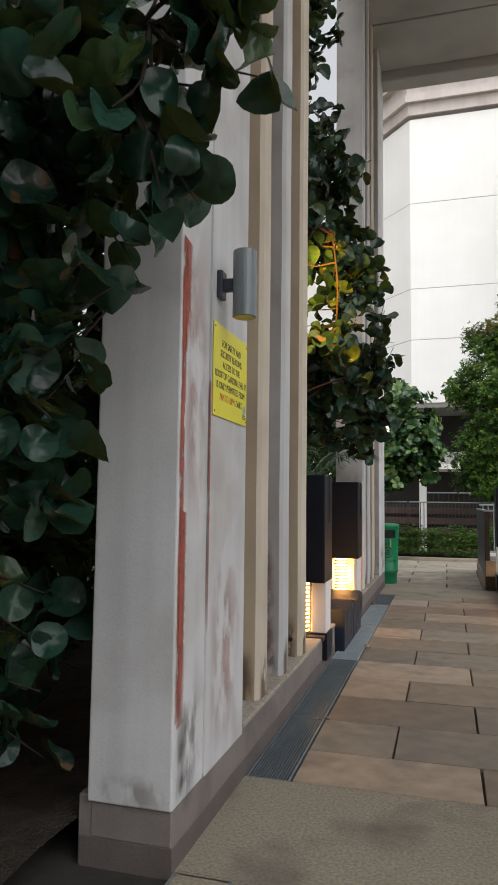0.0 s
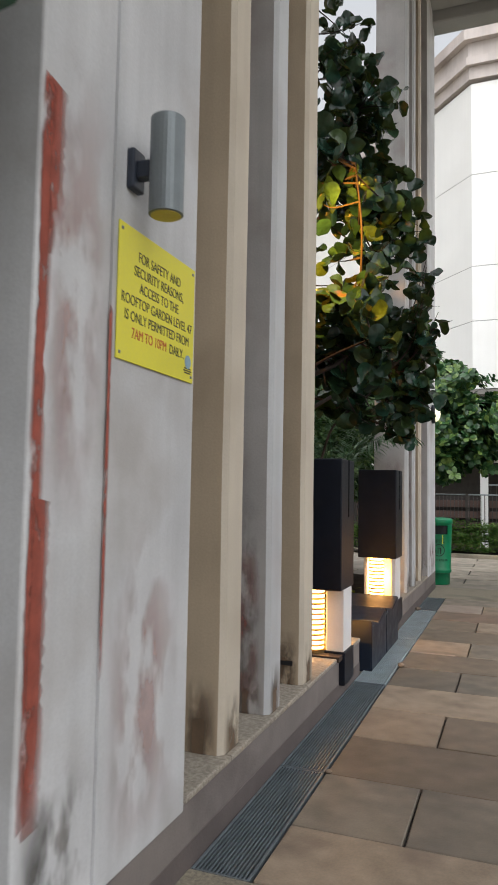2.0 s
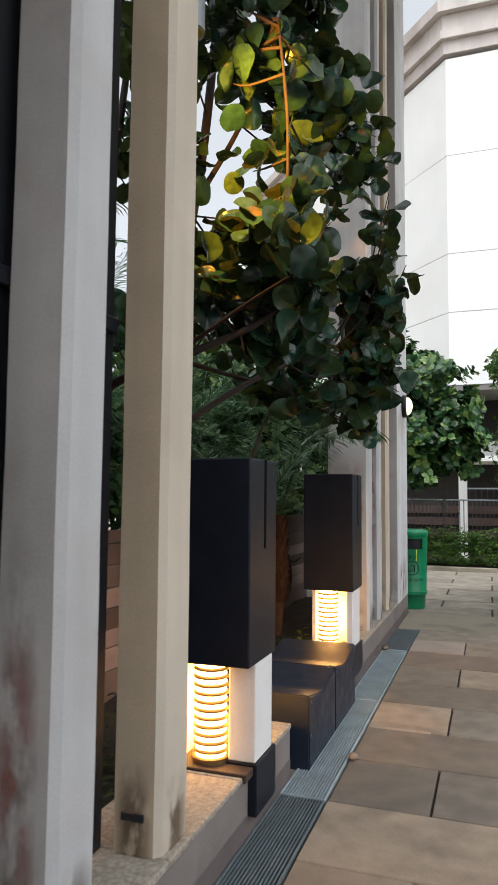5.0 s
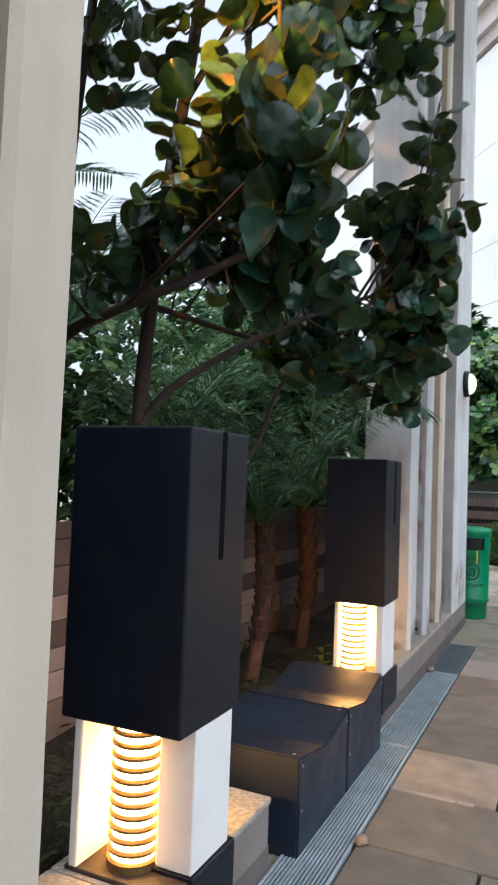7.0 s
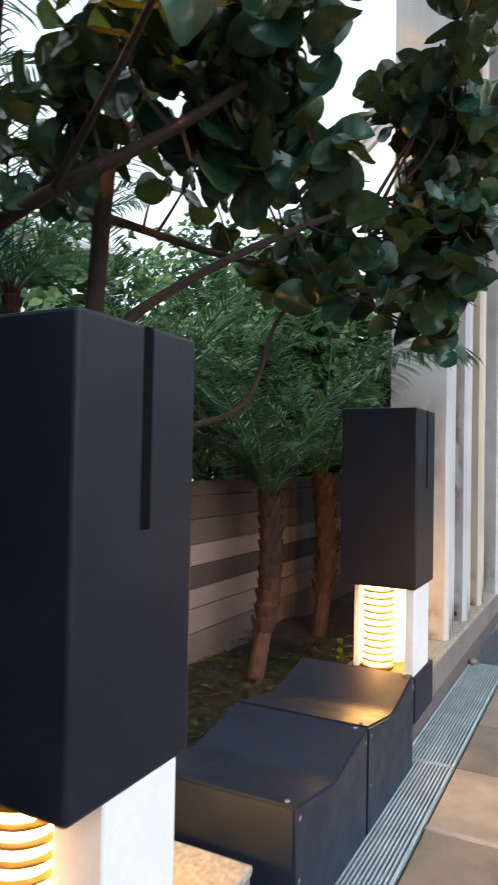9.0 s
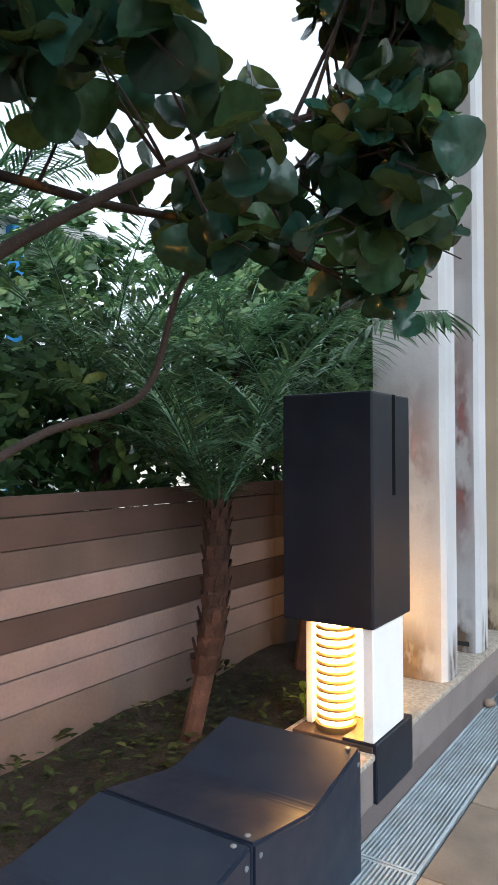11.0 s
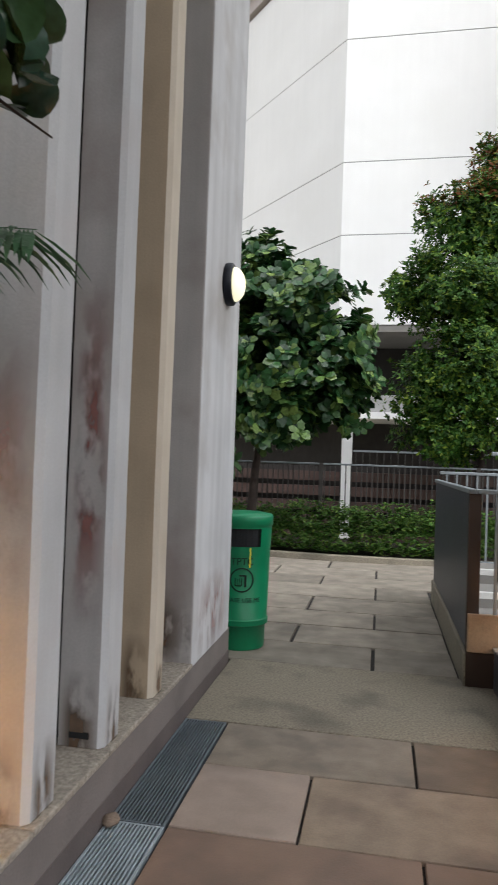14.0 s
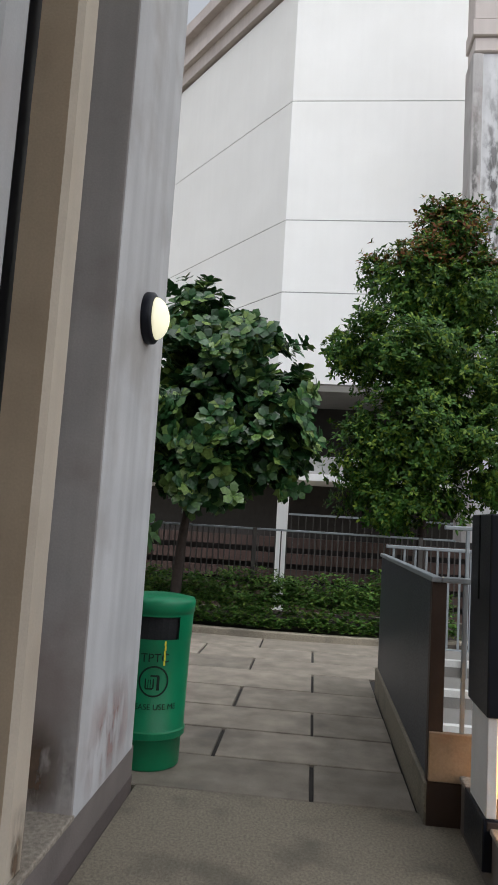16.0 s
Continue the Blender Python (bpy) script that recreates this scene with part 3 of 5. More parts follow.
# ---- drain gratings ----
def grating(y0, y1, x0=-0.572, x1=-0.352, steel=M_GRATE):
    g = thing("drain_grating", "blue-grey steel drain grating with fine lengthwise bars", "drain grating", "drain gratings along the plinth", at=(0, y0, 0))
    f = bmesh.new()
    ln = y1 - y0 - 0.006
    for a in (x0, x1 - 0.012):
        box(a, a + 0.012, 0, ln, -0.045, 0.001, 0.0015, 1, f)
    for b in (0.0, ln - 0.01):
        box(x0 + 0.0125, x1 - 0.0125, b, b + 0.01, -0.045, 0.0, 0.001, 1, f)
    part("grating_frame", f, steel, g)
    bar = mesh_of("bar", box(-0.0034, 0.0034, 0.0105, ln - 0.0105, -0.03, -0.0005), steel)
    cross = mesh_of("cross_bar", box(x0 + 0.013, x1 - 0.013, 0, 0.006, -0.04, -0.012), steel)
    n = 13
    for k in range(n):
        a = x0 + 0.016 + (x1 - x0 - 0.032) * (k + 0.5) / n
        ob = new("bar", bar)
        ob.location, ob.parent = (a, 0, 0), g
    k = 0.12
    while k < ln - 0.05:
        ob = new("cross_bar", cross)
        ob.location, ob.parent = (0, k, 0), g
        k += 0.16
    part("drain_bed", box(x0, x1, 0, ln, -0.06, -0.05), M_PIT, g)


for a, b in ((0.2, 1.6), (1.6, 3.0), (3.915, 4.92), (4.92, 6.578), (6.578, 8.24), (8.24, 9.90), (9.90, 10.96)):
    # middle lengths take the paler steel, as if catching more light
    grating(a, b, steel=M_GRATE if a < 6.0 or a > 9.8 else M_GRATE_LIT)

# ---- lamp bollards ----
def bollard(y0, x_face=-0.547, side=1, group="light bollards beside the walkway", z=0.0, inset=0.0, watts=7.0, w=0.39, slim=False):
    """A dark square hood over a lit louvred tube between white boards."""
    b = thing("light_bollard", "black metal light bollard with warm louvred lamp and white boards", "bollard light", group, at=(x_face, y0, z))
    s = -side
    def bx(a, c, d, e, f, g, bev=0.0, seg=1, bm=None):
        lo, hi = sorted((s * a, s * c))
        return box(lo, hi, d, e, f, g, bev, seg, bm)
    part("base_block", bx(-0.004, 0.135, 0.015 if slim else 0.10, 0.368, 0.05, 0.262, 0.004), M_BLACK, b, "dark metal base block")
    part("floor_plate", bx(0.012, w - 0.03, 0.012, 0.36, 0.215, 0.25, 0.003), M_BROWN, b, "thin brown floor plate")
    h = bx(0.0, w, 0.0, 0.368, 0.668, 1.525, 0.008, 2)
    hood = part("hood", h, M_BLACK, b, "tall black metal hood")
    # no recess is cut: the slot's inner shade is the strip's black
    part("slot", bx(-0.0015, 0.0, 0.185, 0.213, 1.14, 1.523), M_SLOT, hood, "upright slot drawn as a flat black strip of shade")
    if slim:
        part("side_board", bx(0.006, 0.05, 0.012, 0.30, 0.263, 0.668, 0.004), M_LAMPWHITE, b, "white side board")
        part("back_board", bx(0.052, 0.20, 0.25, 0.28, 0.251, 0.668, 0.004), M_LAMPWHITE, b, "white back board")
    else:
        part("side_board", bx(0.006, 0.125, 0.105, 0.335, 0.263, 0.668, 0.004), M_LAMPWHITE, b, "white side board")
    part("side_board", bx(0.33 - inset, 0.36 - inset, 0.01 + 3 * inset, 0.30, 0.25, 0.668, 0.004), M_LAMPWHITE, b, "white side board")
    c = (s * 0.21, 0.12, 0)
    lamp = part("lamp_tube", lathe([(0.066, 0.27), (0.066, 0.66)], 24, c), M_LAMP, b, "glowing warm lamp tube", True)
    for k in range(11):
        rz = 0.30 + k * 0.0335
        rb = bmesh.new()
        lathe([(0.066, rz + 0.001), (0.073, rz - 0.005), (0.076, rz - 0.005), (0.076, rz + 0.001), (0.066, rz + 0.007)], 24, c, rb)
        part("louvre_ring", rb, M_RING, lamp)
    bl = bpy.data.lights.new("bollard_glow", "POINT")
    bl.energy, bl.shadow_soft_size, bl.color = watts, 0.03, (1.0, 0.46, 0.06)
    new("bollard_glow", bl).location = (x_face + s * 0.21, y0 + 0.225, z + 0.46)
    part("lamp_cap", lathe([(0.078, 0.25), (0.078, 0.272), (0.068, 0.276)], 24, c), M_RING, b)
    return b


bollard(6.036, -0.543, z=0.025, w=0.405)
bollard(8.398, -0.566, z=0.034, inset=0.03, w=0.372, slim=True)
bollard(11.30, 1.085, -1, z=0.036, watts=0.5, slim=True)

# ---- dark boxes between the bollards ----
def lid_box(y0, y1, z, rise, name="lamp_box"):
    b = thing(name, "dark bronze metal box with dipped lid beside the drain", "metal box", "dark metal boxes between the bollards", at=(0, y0, 0))
    d = y1 - y0
    dip = z - 0.048
    poly = [(0, -0.012), (0, z), (d * 0.42, dip + 0.002), (d * 0.47, dip - 0.002), (d * 0.52, dip - 0.001), (d * 0.57, dip + 0.005), (d - 0.004, z + rise), (d - 0.004, -0.012)]
    bm = extrude_profile([(p[0], p[1]) for p in poly], "x", -1.03, -0.508)
    bmesh.ops.bevel(bm, geom=bm.edges[:], offset=0.008, segments=2, affect="EDGES")
    body = part("body", bm, M_BOX, b)
    for yy, zz in ((0.03, z - 0.04), (d - 0.03, z + rise - 0.045), (0.03, 0.16)):
        sc = lathe([(0.007, 0), (0.007, 0.003), (0.004, 0.004)], 8)
        bmesh.ops.transform(sc, matrix=pose(-0.508, yy, zz, 0, 90, 0), verts=sc.verts[:])
        part("screw", sc, M_CYL, body, "bright screw head")
    for yy, zz in ((0.028, z - 0.003), (d - 0.03, z + rise - 0.003)):
        part("screw", lathe([(0.008, 0), (0.008, 0.003), (0.004, 0.0045)], 8, (-0.545, yy, zz)), M_CYL, body, "bright screw head")


lid_box(6.897, 7.527, 0.368, 0.008)
lid_box(7.531, 8.165, 0.374, 0.016)

# ---- wall fittings ----
cyl = thing("wall_lamp", "grey cylinder wall lamp with yellow lens on a bracket", "wall lamp", at=(-0.452, 3.385, 2.283))
part("body", lathe([(0.047, -0.150), (0.052, -0.148), (0.052, 0.143), (0.047, 0.147)], 28), M_CYL, cyl, smooth=False)
part("lens", lathe([(0.001, -0.1525), (0.045, -0.1525), (0.045, -0.1506)], 24), M_DULLLENS, cyl, "dull yellow lens")
part("bracket", box(-0.095, -0.04, -0.018, 0.018, -0.03, 0.025, 0.004), M_RAIL, cyl)
part("back_plate", box(-0.119, -0.093, -0.034, 0.034, -0.062, 0.062, 0.006, 2), M_RAIL, cyl)

warm = copy_thing(cyl, pose(-0.69, 5.70, 3.35, 0, 0, 90))
tagged(warm, "grey cylinder wall lamp on the far side of a fin")
fl = bpy.data.lights.new("fin_lamp", "SPOT")
fl.energy, fl.spot_size, fl.spot_blend, fl.shadow_soft_size, fl.color = 130, radians(118), 0.6, 0.04, (1.0, 0.42, 0.04)
new("fin_lamp", fl).matrix_world = look((-0.69, 5.84, 3.22), (-0.22, 6.95, 3.0))

bulk = thing("bulkhead_lamp", "round black bulkhead lamp with lit cream lens on the pier", "wall lamp", at=(-0.572, 11.55, 2.452))
rot = pose(0, 0, 0, 0, 90, 0)
bm = lathe([(0.128, 0.0), (0.132, 0.01), (0.130, 0.04), (0.112, 0.052), (0.10, 0.05)], 28)
bmesh.ops.transform(bm, matrix=rot, verts=bm.verts[:])
part("base_ring", bm, M_BLACK, bulk, smooth=True)
bm = lathe([(0.108 * math.cos(a), 0.045 + 0.07 * math.sin(a)) for a in (0, 0.3, 0.6, 0.9, 1.2, 1.5)], 28)
bmesh.ops.transform(bm, matrix=rot, verts=bm.verts[:])
part("lens", bm, M_LENS, bulk, "glowing cream lens", True)

sign = thing("notice_sign", "yellow notice sign with black and red lettering screwed to the pier", "sign", at=(-0.566, 3.570, 1.907))
SW, SH = 0.51, 0.41
part("board", box(-0.003, 0.001, -SW / 2, SW / 2, -SH / 2, SH / 2, 0.001), M_YELLOW, sign)
face_up = Matrix(((0, 0, 1, 0.0015), (1, 0, 0, 0), (0, 1, 0, 0), (0, 0, 0, 1)))
LINES = [("FOR SAFETY AND", 0.125, M_INK, 0), ("SECURITY REASONS,", 0.078, M_INK, 0), ("ACCESS TO THE", 0.030, M_INK, 0), ("ROOFTOP GARDEN LEVEL 47", -0.018, M_INK, 0),
         ("IS ONLY PERMITTED FROM", -0.066, M_INK, 0), ("7AM TO 10PM", -0.116, M_REDINK, -0.06), ("DAILY.", -0.116, M_INK, 0.125)]
for text, z, m, off in LINES:
    me = letters(text, 0.045)
    me.transform(face_up @ Matrix.Translation((off, z, 0)) @ Matrix.Diagonal((0.8, 1.0, 1.0, 1.0)))
    me.materials.clear()
    me.materials.append(m)
    ob = new("lettering", me)
    ob.parent = sign
bm = lathe([(0.024, 0.0), (0.024, 0.0006)], 20)
bmesh.ops.transform(bm, matrix=face_up @ Matrix.Translation((0.212, -0.135, 0)), verts=bm.verts[:])
part("emblem", bm, M_BLUEINK, sign)
for w, z in ((0.05, -0.158), (0.06, -0.166), (0.045, -0.174)):
    part("small_print_bar", box(0.0012, 0.002, 0.21 - w / 2, 0.21 + w / 2, z - 0.0022, z + 0.0022), M_INK, sign)
for y in (-0.238, 0.238):
    for z in (-0.185, 0.185):
        sc = lathe([(0.006, 0), (0.004, 0.003)], 8)
        bmesh.ops.transform(sc, matrix=pose(0.001, y, z, 0, 90, 0), verts=sc.verts[:])
        part("screw", sc, M_CYL, sign)

# ---- litter bin ----
BX, BY = -0.605, 12.475
lb = thing("litter_bin", "green plastic round litter bin with dark slot openings", "litter bin", at=(BX, BY, 0))
bm = bmesh.new()
prof = [(0.185, 0.0), (0.19, 0.012), (0.193, 0.17), (0.212, 0.178), (0.214, 0.215), (0.205, 0.222), (0.214, 0.66), (0.216, 0.735), (0.219, 0.745), (0.222, 0.875), (0.222, 0.89), (0.229, 0.894), (0.231, 0.955), (0.222, 0.972), (0.15, 0.985), (0.02, 0.99)]
STEPS = 64
rings = [[bm.verts.new((r * math.cos(2 * math.pi * i / STEPS), r * math.sin(2 * math.pi * i / STEPS), z)) for i in range(STEPS)] for r, z in prof]
for k, (a, b) in enumerate(zip(rings, rings[1:])):
    for i in range(STEPS):
        ang = 360 * (i + 0.5) / STEPS
        if k in (8,) and (abs(ang - 282) < 40 or abs(ang - 102) < 40):
            continue
        bm.faces.new((a[i], a[(i + 1) % STEPS], b[(i + 1) % STEPS], b[i]))
bm.faces.new(rings[-1])
bm.faces.new(list(reversed(rings[0])))
body = part("body", bm, M_BIN, lb, smooth=False)
for p in body.data.polygons:
    p.use_smooth = p.center.z > 0.225 or p.center.z < 0.17
part("liner", lathe([(0.20, 0.70), (0.203, 0.89)], 32), M_PIT, lb, "dark inside of the bin")


def wrap(me, z, ang):
    """Bend flat lettering round the bin."""
    for v in me.vertices:
        r = 0.2165 + v.co.z
        a = radians(ang) + v.co.x / 0.2165
        v.co = Vector((r * math.cos(a), r * math.sin(a), z + v.co.y))


for text, size, z in (("TPTC", 0.07, 0.64), ("PLEASE USE ME", 0.045, 0.365)):
    me = letters(text, size)
    wrap(me, z, 284)
    me.materials.clear()
    me.materials.append(M_BININK)
    new("lettering", me).parent = lb
sticker = bmesh.new()
for k in range(5):
    a0 = radians(297) + 0.01 * (k % 2)
    z = 0.60 + k * 0.028
    sticker.faces.new([sticker.verts.new((0.2175 * math.cos(a), 0.2175 * math.sin(a), h)) for a, h in ((a0, z), (a0 + 0.05, z), (a0 + 0.05, z + 0.026), (a0, z + 0.026))])
part("sticker", sticker, M_YELLOW, lb, "torn yellow sticker")
emb = bmesh.new()
for k in range(40):
    a0, a1 = 2 * math.pi * k / 40, 2 * math.pi * (k + 1) / 40
    emb.faces.new([emb.verts.new((r * math.cos(a), r * math.sin(a), 0.0008)) for r, a in ((0.088, a0), (0.088, a1), (0.078, a1), (0.078, a0))])
for x0, x1, y0, y1 in ((-0.045, -0.005, -0.045, -0.037), (-0.05, -0.043, -0.04, 0.015), (-0.005, 0.002, -0.04, 0.015), (-0.033, -0.029, -0.035, 0.01), (-0.02, -0.016, -0.035, 0.01), (0.018, 0.034, -0.05, 0.03), (-0.02, 0.03, 0.026, 0.036)):
    emb.faces.new([emb.verts.new((x, y, 0.0008)) for x, y in ((x0, y0), (x1, y0), (x1, y1), (x0, y1))])
me = mesh_of("emblem", emb, M_BININK)
wrap(me, 0.51, 284)
new("emblem", me).parent = lb


# ---- railing on the right ----
rl = thing("railing", "slate metal sheet railing with grey top rail on a concrete kerb", "railing", at=(0, 0, 0))
part("kerb", box(0.945, 1.06, 11.95, 14.80, -0.03, 0.205, 0.008), M_CONC, rl, "stained concrete kerb")
part("sheet_panel", box(0.965, 0.975, 11.99, 14.78, 0.205, 1.205, 0.002), M_RAIL, rl, "dark slate metal sheet")
part("end_post", box(0.955, 1.03, 11.96, 12.02, 0.205, 1.205, 0.003), M_BROWN, rl, "brown steel end post")
part("top_rail", box(0.95, 1.0, 11.95, 14.80, 1.206, 1.236, 0.006, 2), M_RAILTOP, rl, "grey painted top rail")
part("top_rail", box(1.003, 1.62, 11.95, 11.99, 1.206, 1.236, 0.006, 2), M_RAILTOP, rl, "grey painted top rail")
part("timber_board", box(0.96, 1.60, 11.94, 11.975, 0.215, 0.455, 0.004), M_WOODLIT, rl, "ochre timber board")
part("timber_board", box(0.955, 1.60, 11.945, 11.98, -0.02, 0.212, 0.004), M_BROWN, rl, "dark brown board")
for k in range(4):
    part("baluster", box(1.115 + k * 0.12, 1.135 + k * 0.12, 11.958, 11.978, 0.455, 1.207), M_RAILTOP, rl)

rb_ = thing("stair_railing", "grey painted steel railing beside the steps", "railing")
part("top_rail", box(1.0, 2.6, 14.76, 14.80, 1.29, 1.32, 0.006, 2), M_RAILTOP, rb_)
part("bottom_rail", box(1.0, 2.6, 14.765, 14.79, 0.40, 0.42, 0.004), M_RAILTOP, rb_)
for k in range(15):
    part("baluster", box(1.06 + k * 0.1, 1.078 + k * 0.1, 14.768, 14.786, 0.42, 1.29), M_RAILTOP, rb_)
part("upper_rail", box(1.42, 2.6, 14.2, 14.24, 1.49, 1.525, 0.008, 2), M_RAILTOP, rb_)
part("post", box(1.60, 1.63, 14.205, 14.235, 0.0, 1.49, 0.004), M_RAILTOP, rb_)
steps = thing("stair_1", "concrete steps with white painted edges behind the railing", "stairs", kind="structure")
for k in range(4):
    y = 12.75 + k * 0.5
    part("step", box(1.07, 3.0, y, 14.75 + 0.001 * k, -0.04 + 0.0005 * k, 0.02 + 0.13 * k, 0.004), M_CARPARK, steps)
    part("white_edge", box(1.07, 3.0, y - 0.003, y + 0.06, 0.02 + 0.13 * k - 0.05, 0.024 + 0.13 * k, 0.002), M_STEPEDGE, steps)

# ---- right-hand column beyond the railing ----
rc = thing("wall_pier_3", "tall stained white plaster pier with moulded beam", "pier", kind="structure")
part("pier_body", box(3.05, 3.8, 21.0, 21.5, -0.05, 10.7, 0.02, 1), M_WHITE, rc)
part("pier_edge", box(2.92, 3.12, 20.93, 21.6, -0.05, 10.65, 0.015, 1), M_GREY, rc)
for k, (z0, z1, o) in enumerate(((10.7, 11.0, 0.0), (11.0, 11.35, 0.05), (11.35, 12.3, 0.02), (12.3, 12.8, 0.1))):
    part("beam_moulding", box(2.95 - o, 4.0, 20.95 - o, 21.55, z0, z1 - 0.003, 0.02, 1), M_CORNICE, rc)
smear("stain", rc, (2.925, 20.926, 3.0), (0.18, 0, 0), (0, 0, 7.6), M_SMEAR_DARK, "black weather streak")
smear("stain", rc, (3.13, 20.995, 4.0), (0.5, 0, 0), (0, 0, 6.6), M_SMEAR_DARK, "black weather streak")

# ---- far building ----
D = 23.196
far = thing("apartment_building", "large white rendered building with chamfered corner and moulded cornice", "building")


def run(points, z0, z1, thick, name, material, out=0.0, label=""):
    """Wall along a line of plan points, facing the walkway."""
    bm = bmesh.new()
    a = [Vector((p[0], p[1])) for p in points]
    nrm = []
    for i in range(len(a)):
        d = (a[min(i + 1, len(a) - 1)] - a[max(i - 1, 0)]).normalized()
        nrm.append(Vector((d.y, -d.x)))
    vs = []
    for p, n in zip(a, nrm):
        f, b = p + n * out, p + n * (out - thick)
        vs.append([bm.verts.new((q.x, q.y, z)) for q, z in ((f, z0), (f, z1), (b, z1), (b, z0))])
    for u, w in zip(vs, vs[1:]):
        for i in range(4):
            bm.faces.new((u[i], w[i], w[(i + 1) % 4], u[(i + 1) % 4]))
    bm.faces.new(vs[0])
    bm.faces.new(list(reversed(vs[-1])))
    bmesh.ops.recalc_face_normals(bm, faces=bm.faces[:])
    return part(name, bm, material, far, label)


LINE = [(-14.0, 38.5), (-0.646, D), (14.0, D - 0.1)]
SEAMS = [4.5, 6.565, 8.247, 11.11, 14.0]
for z0, z1 in zip(SEAMS, SEAMS[1:]):
    run(LINE, z0 + 0.012, z1 - 0.012, 0.4, "wall_band", M_FACADE)
run(LINE, 4.6, 14.0, 0.35, "wall_core", M_SEAM, -0.012)
for z0, z1, o in ((14.1, 14.5, 0.10), (14.5, 14.75, 0.25), (14.75, 15.25, 0.16), (15.25, 15.6, 0.38)):
    run(LINE, z0, z1 - 0.004, 0.5, "cornice", M_CORNICE, o, "moulded cornice")
run(LINE, 4.35, 4.5, 3.0, "underside", M_CARPARK, -0.02)
run(LINE, 2.55, 2.95, 0.3, "parapet", M_SOFFIT, -0.3, "white parapet")
run(LINE, 2.40, 2.55, 2.5, "floor_slab", M_FACADE, -0.2)
# near-black wall: the open storey's shade is in its colour
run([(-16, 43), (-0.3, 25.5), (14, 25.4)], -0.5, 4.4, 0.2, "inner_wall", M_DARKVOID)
for x in (-0.32, 3.8, 7.7):
    part("column", box(x, x + 0.19, 20.2, 20.4, -0.1, 2.06, 0.01), M_FACADE, far, "white column")
part("column", box(-4.9, -4.5, 27.6, 28.0, -0.1, 4.4, 0.01), M_FACADE, far, "white column")
part("balcony_rail", box(-0.2, 3.4, D - 0.62, D - 0.58, 1.62, 1.66), M_RAILTOP, far)
for k in range(24):
    part("baluster", box(-0.15 + k * 0.15, -0.13 + k * 0.15, D - 0.61, D - 0.59, 0.7, 1.62), M_FENCE, far)
# pale building beyond the garden trees
nb = thing("garden_building", "low pale rendered building with a blue downpipe behind the trees", "building")
part("wall", box(-7.5, -7.2, 9.4, 13.4, -0.05, 4.4), M_FACADE, nb)
part("roof_slab", box(-7.8, -7.0, 9.2, 13.6, 4.404, 4.6, 0.01), M_SOFFIT, nb, "grey roof slab")
for z in (1.2, 2.75):
    part("ledge", box(-7.2, -7.1, 9.4, 13.4, z, z + 0.1, 0.008), M_SOFFIT, nb, "grey ledge")
for y in (10.2, 11.85):
    part("downpipe", box(-7.197, -7.02, y, y + 0.16, 0.0, 4.35, 0.02, 2), M_BLUE, nb, "blue painted downpipe")
# low louvred wall behind the fence
lw = thing("slatted_wall", "brown slatted low wall behind the fence", "wall")
for k in range(5):
    z = -0.1 + k * 0.28
    part("slat", box(-6, 4, 20.6 + 0.02 * k, 20.7 + 0.02 * k, z, z + 0.18), M_PLANK_D, lw)
# near-black sheet for the shade between the slats
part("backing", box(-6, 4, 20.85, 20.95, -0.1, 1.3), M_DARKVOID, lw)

# ---- boundary fence behind the hedge ----
fc = thing("fence", "dark metal fence of upright bars with thin top rail", "fence")
FX0, FX1, FY = -5.0, 2.4, 18.7
part("top_rail", box(FX0, FX1, FY - 0.02, FY + 0.02, 1.33, 1.36, 0.004), M_CYL, fc, "thin grey top rail")
part("lower_rail", box(FX0, FX1, FY - 0.012, FY + 0.012, 0.25, 0.28), M_FENCE, fc)
bar_me = None
k = 0
while FX0 + k * 0.085 < FX1:
    if bar_me is None:
        bar_me = mesh_of("bar", box(-0.009, 0.009, -0.009, 0.009, 0.2, 1.33), M_FENCE)
    ob = new("bar", bar_me)
    ob.location = (FX0 + k * 0.085, FY, 0)
    ob.parent = fc
    k += 1
for x in (-3.2, -0.55, 1.9):
    part("post", box(x - 0.03, x + 0.03, FY - 0.03, FY + 0.03, 0.0, 1.36), M_FENCE, fc)

# planting bed with curved kerb
bed = bmesh.new()
front = []
for k in range(41):
    x = -3.2 + 6.4 * k / 40
    front.append((x, 17.12 + 0.035 * (x - 0.1) ** 2 * (1 if x < 0.1 else 2.2)))
vs = [[bed.verts.new((x, y + dy, z)) for dy, z in ((0, -0.05), (0, 0.075), (0.012, 0.085), (0.13, 0.085), (0.13, -0.05))] for x, y in front]
for u, w in zip(vs, vs[1:]):
    for i in range(4):
        bed.faces.new((u[i], w[i], w[i + 1], u[i + 1]))
bmesh.ops.recalc_face_normals(bed, faces=bed.faces[:])
tagged(part("bed_kerb", bed, M_CONC), "pale curved concrete kerb of the planting bed", "kerb", kind="structure")
bs = bmesh.new()
bmesh.ops.create_grid(bs, x_segments=40, y_segments=12, size=1)
for v in bs.verts:
    v.co = Vector((v.co.x * 4.0, 18.4 + v.co.y * 1.2, 0.05 + 0.04 * noise.noise(v.co * 6)))
tagged(part("bed_soil", bs, M_SOIL), "dark soil of the planting bed", "soil", kind="structure")


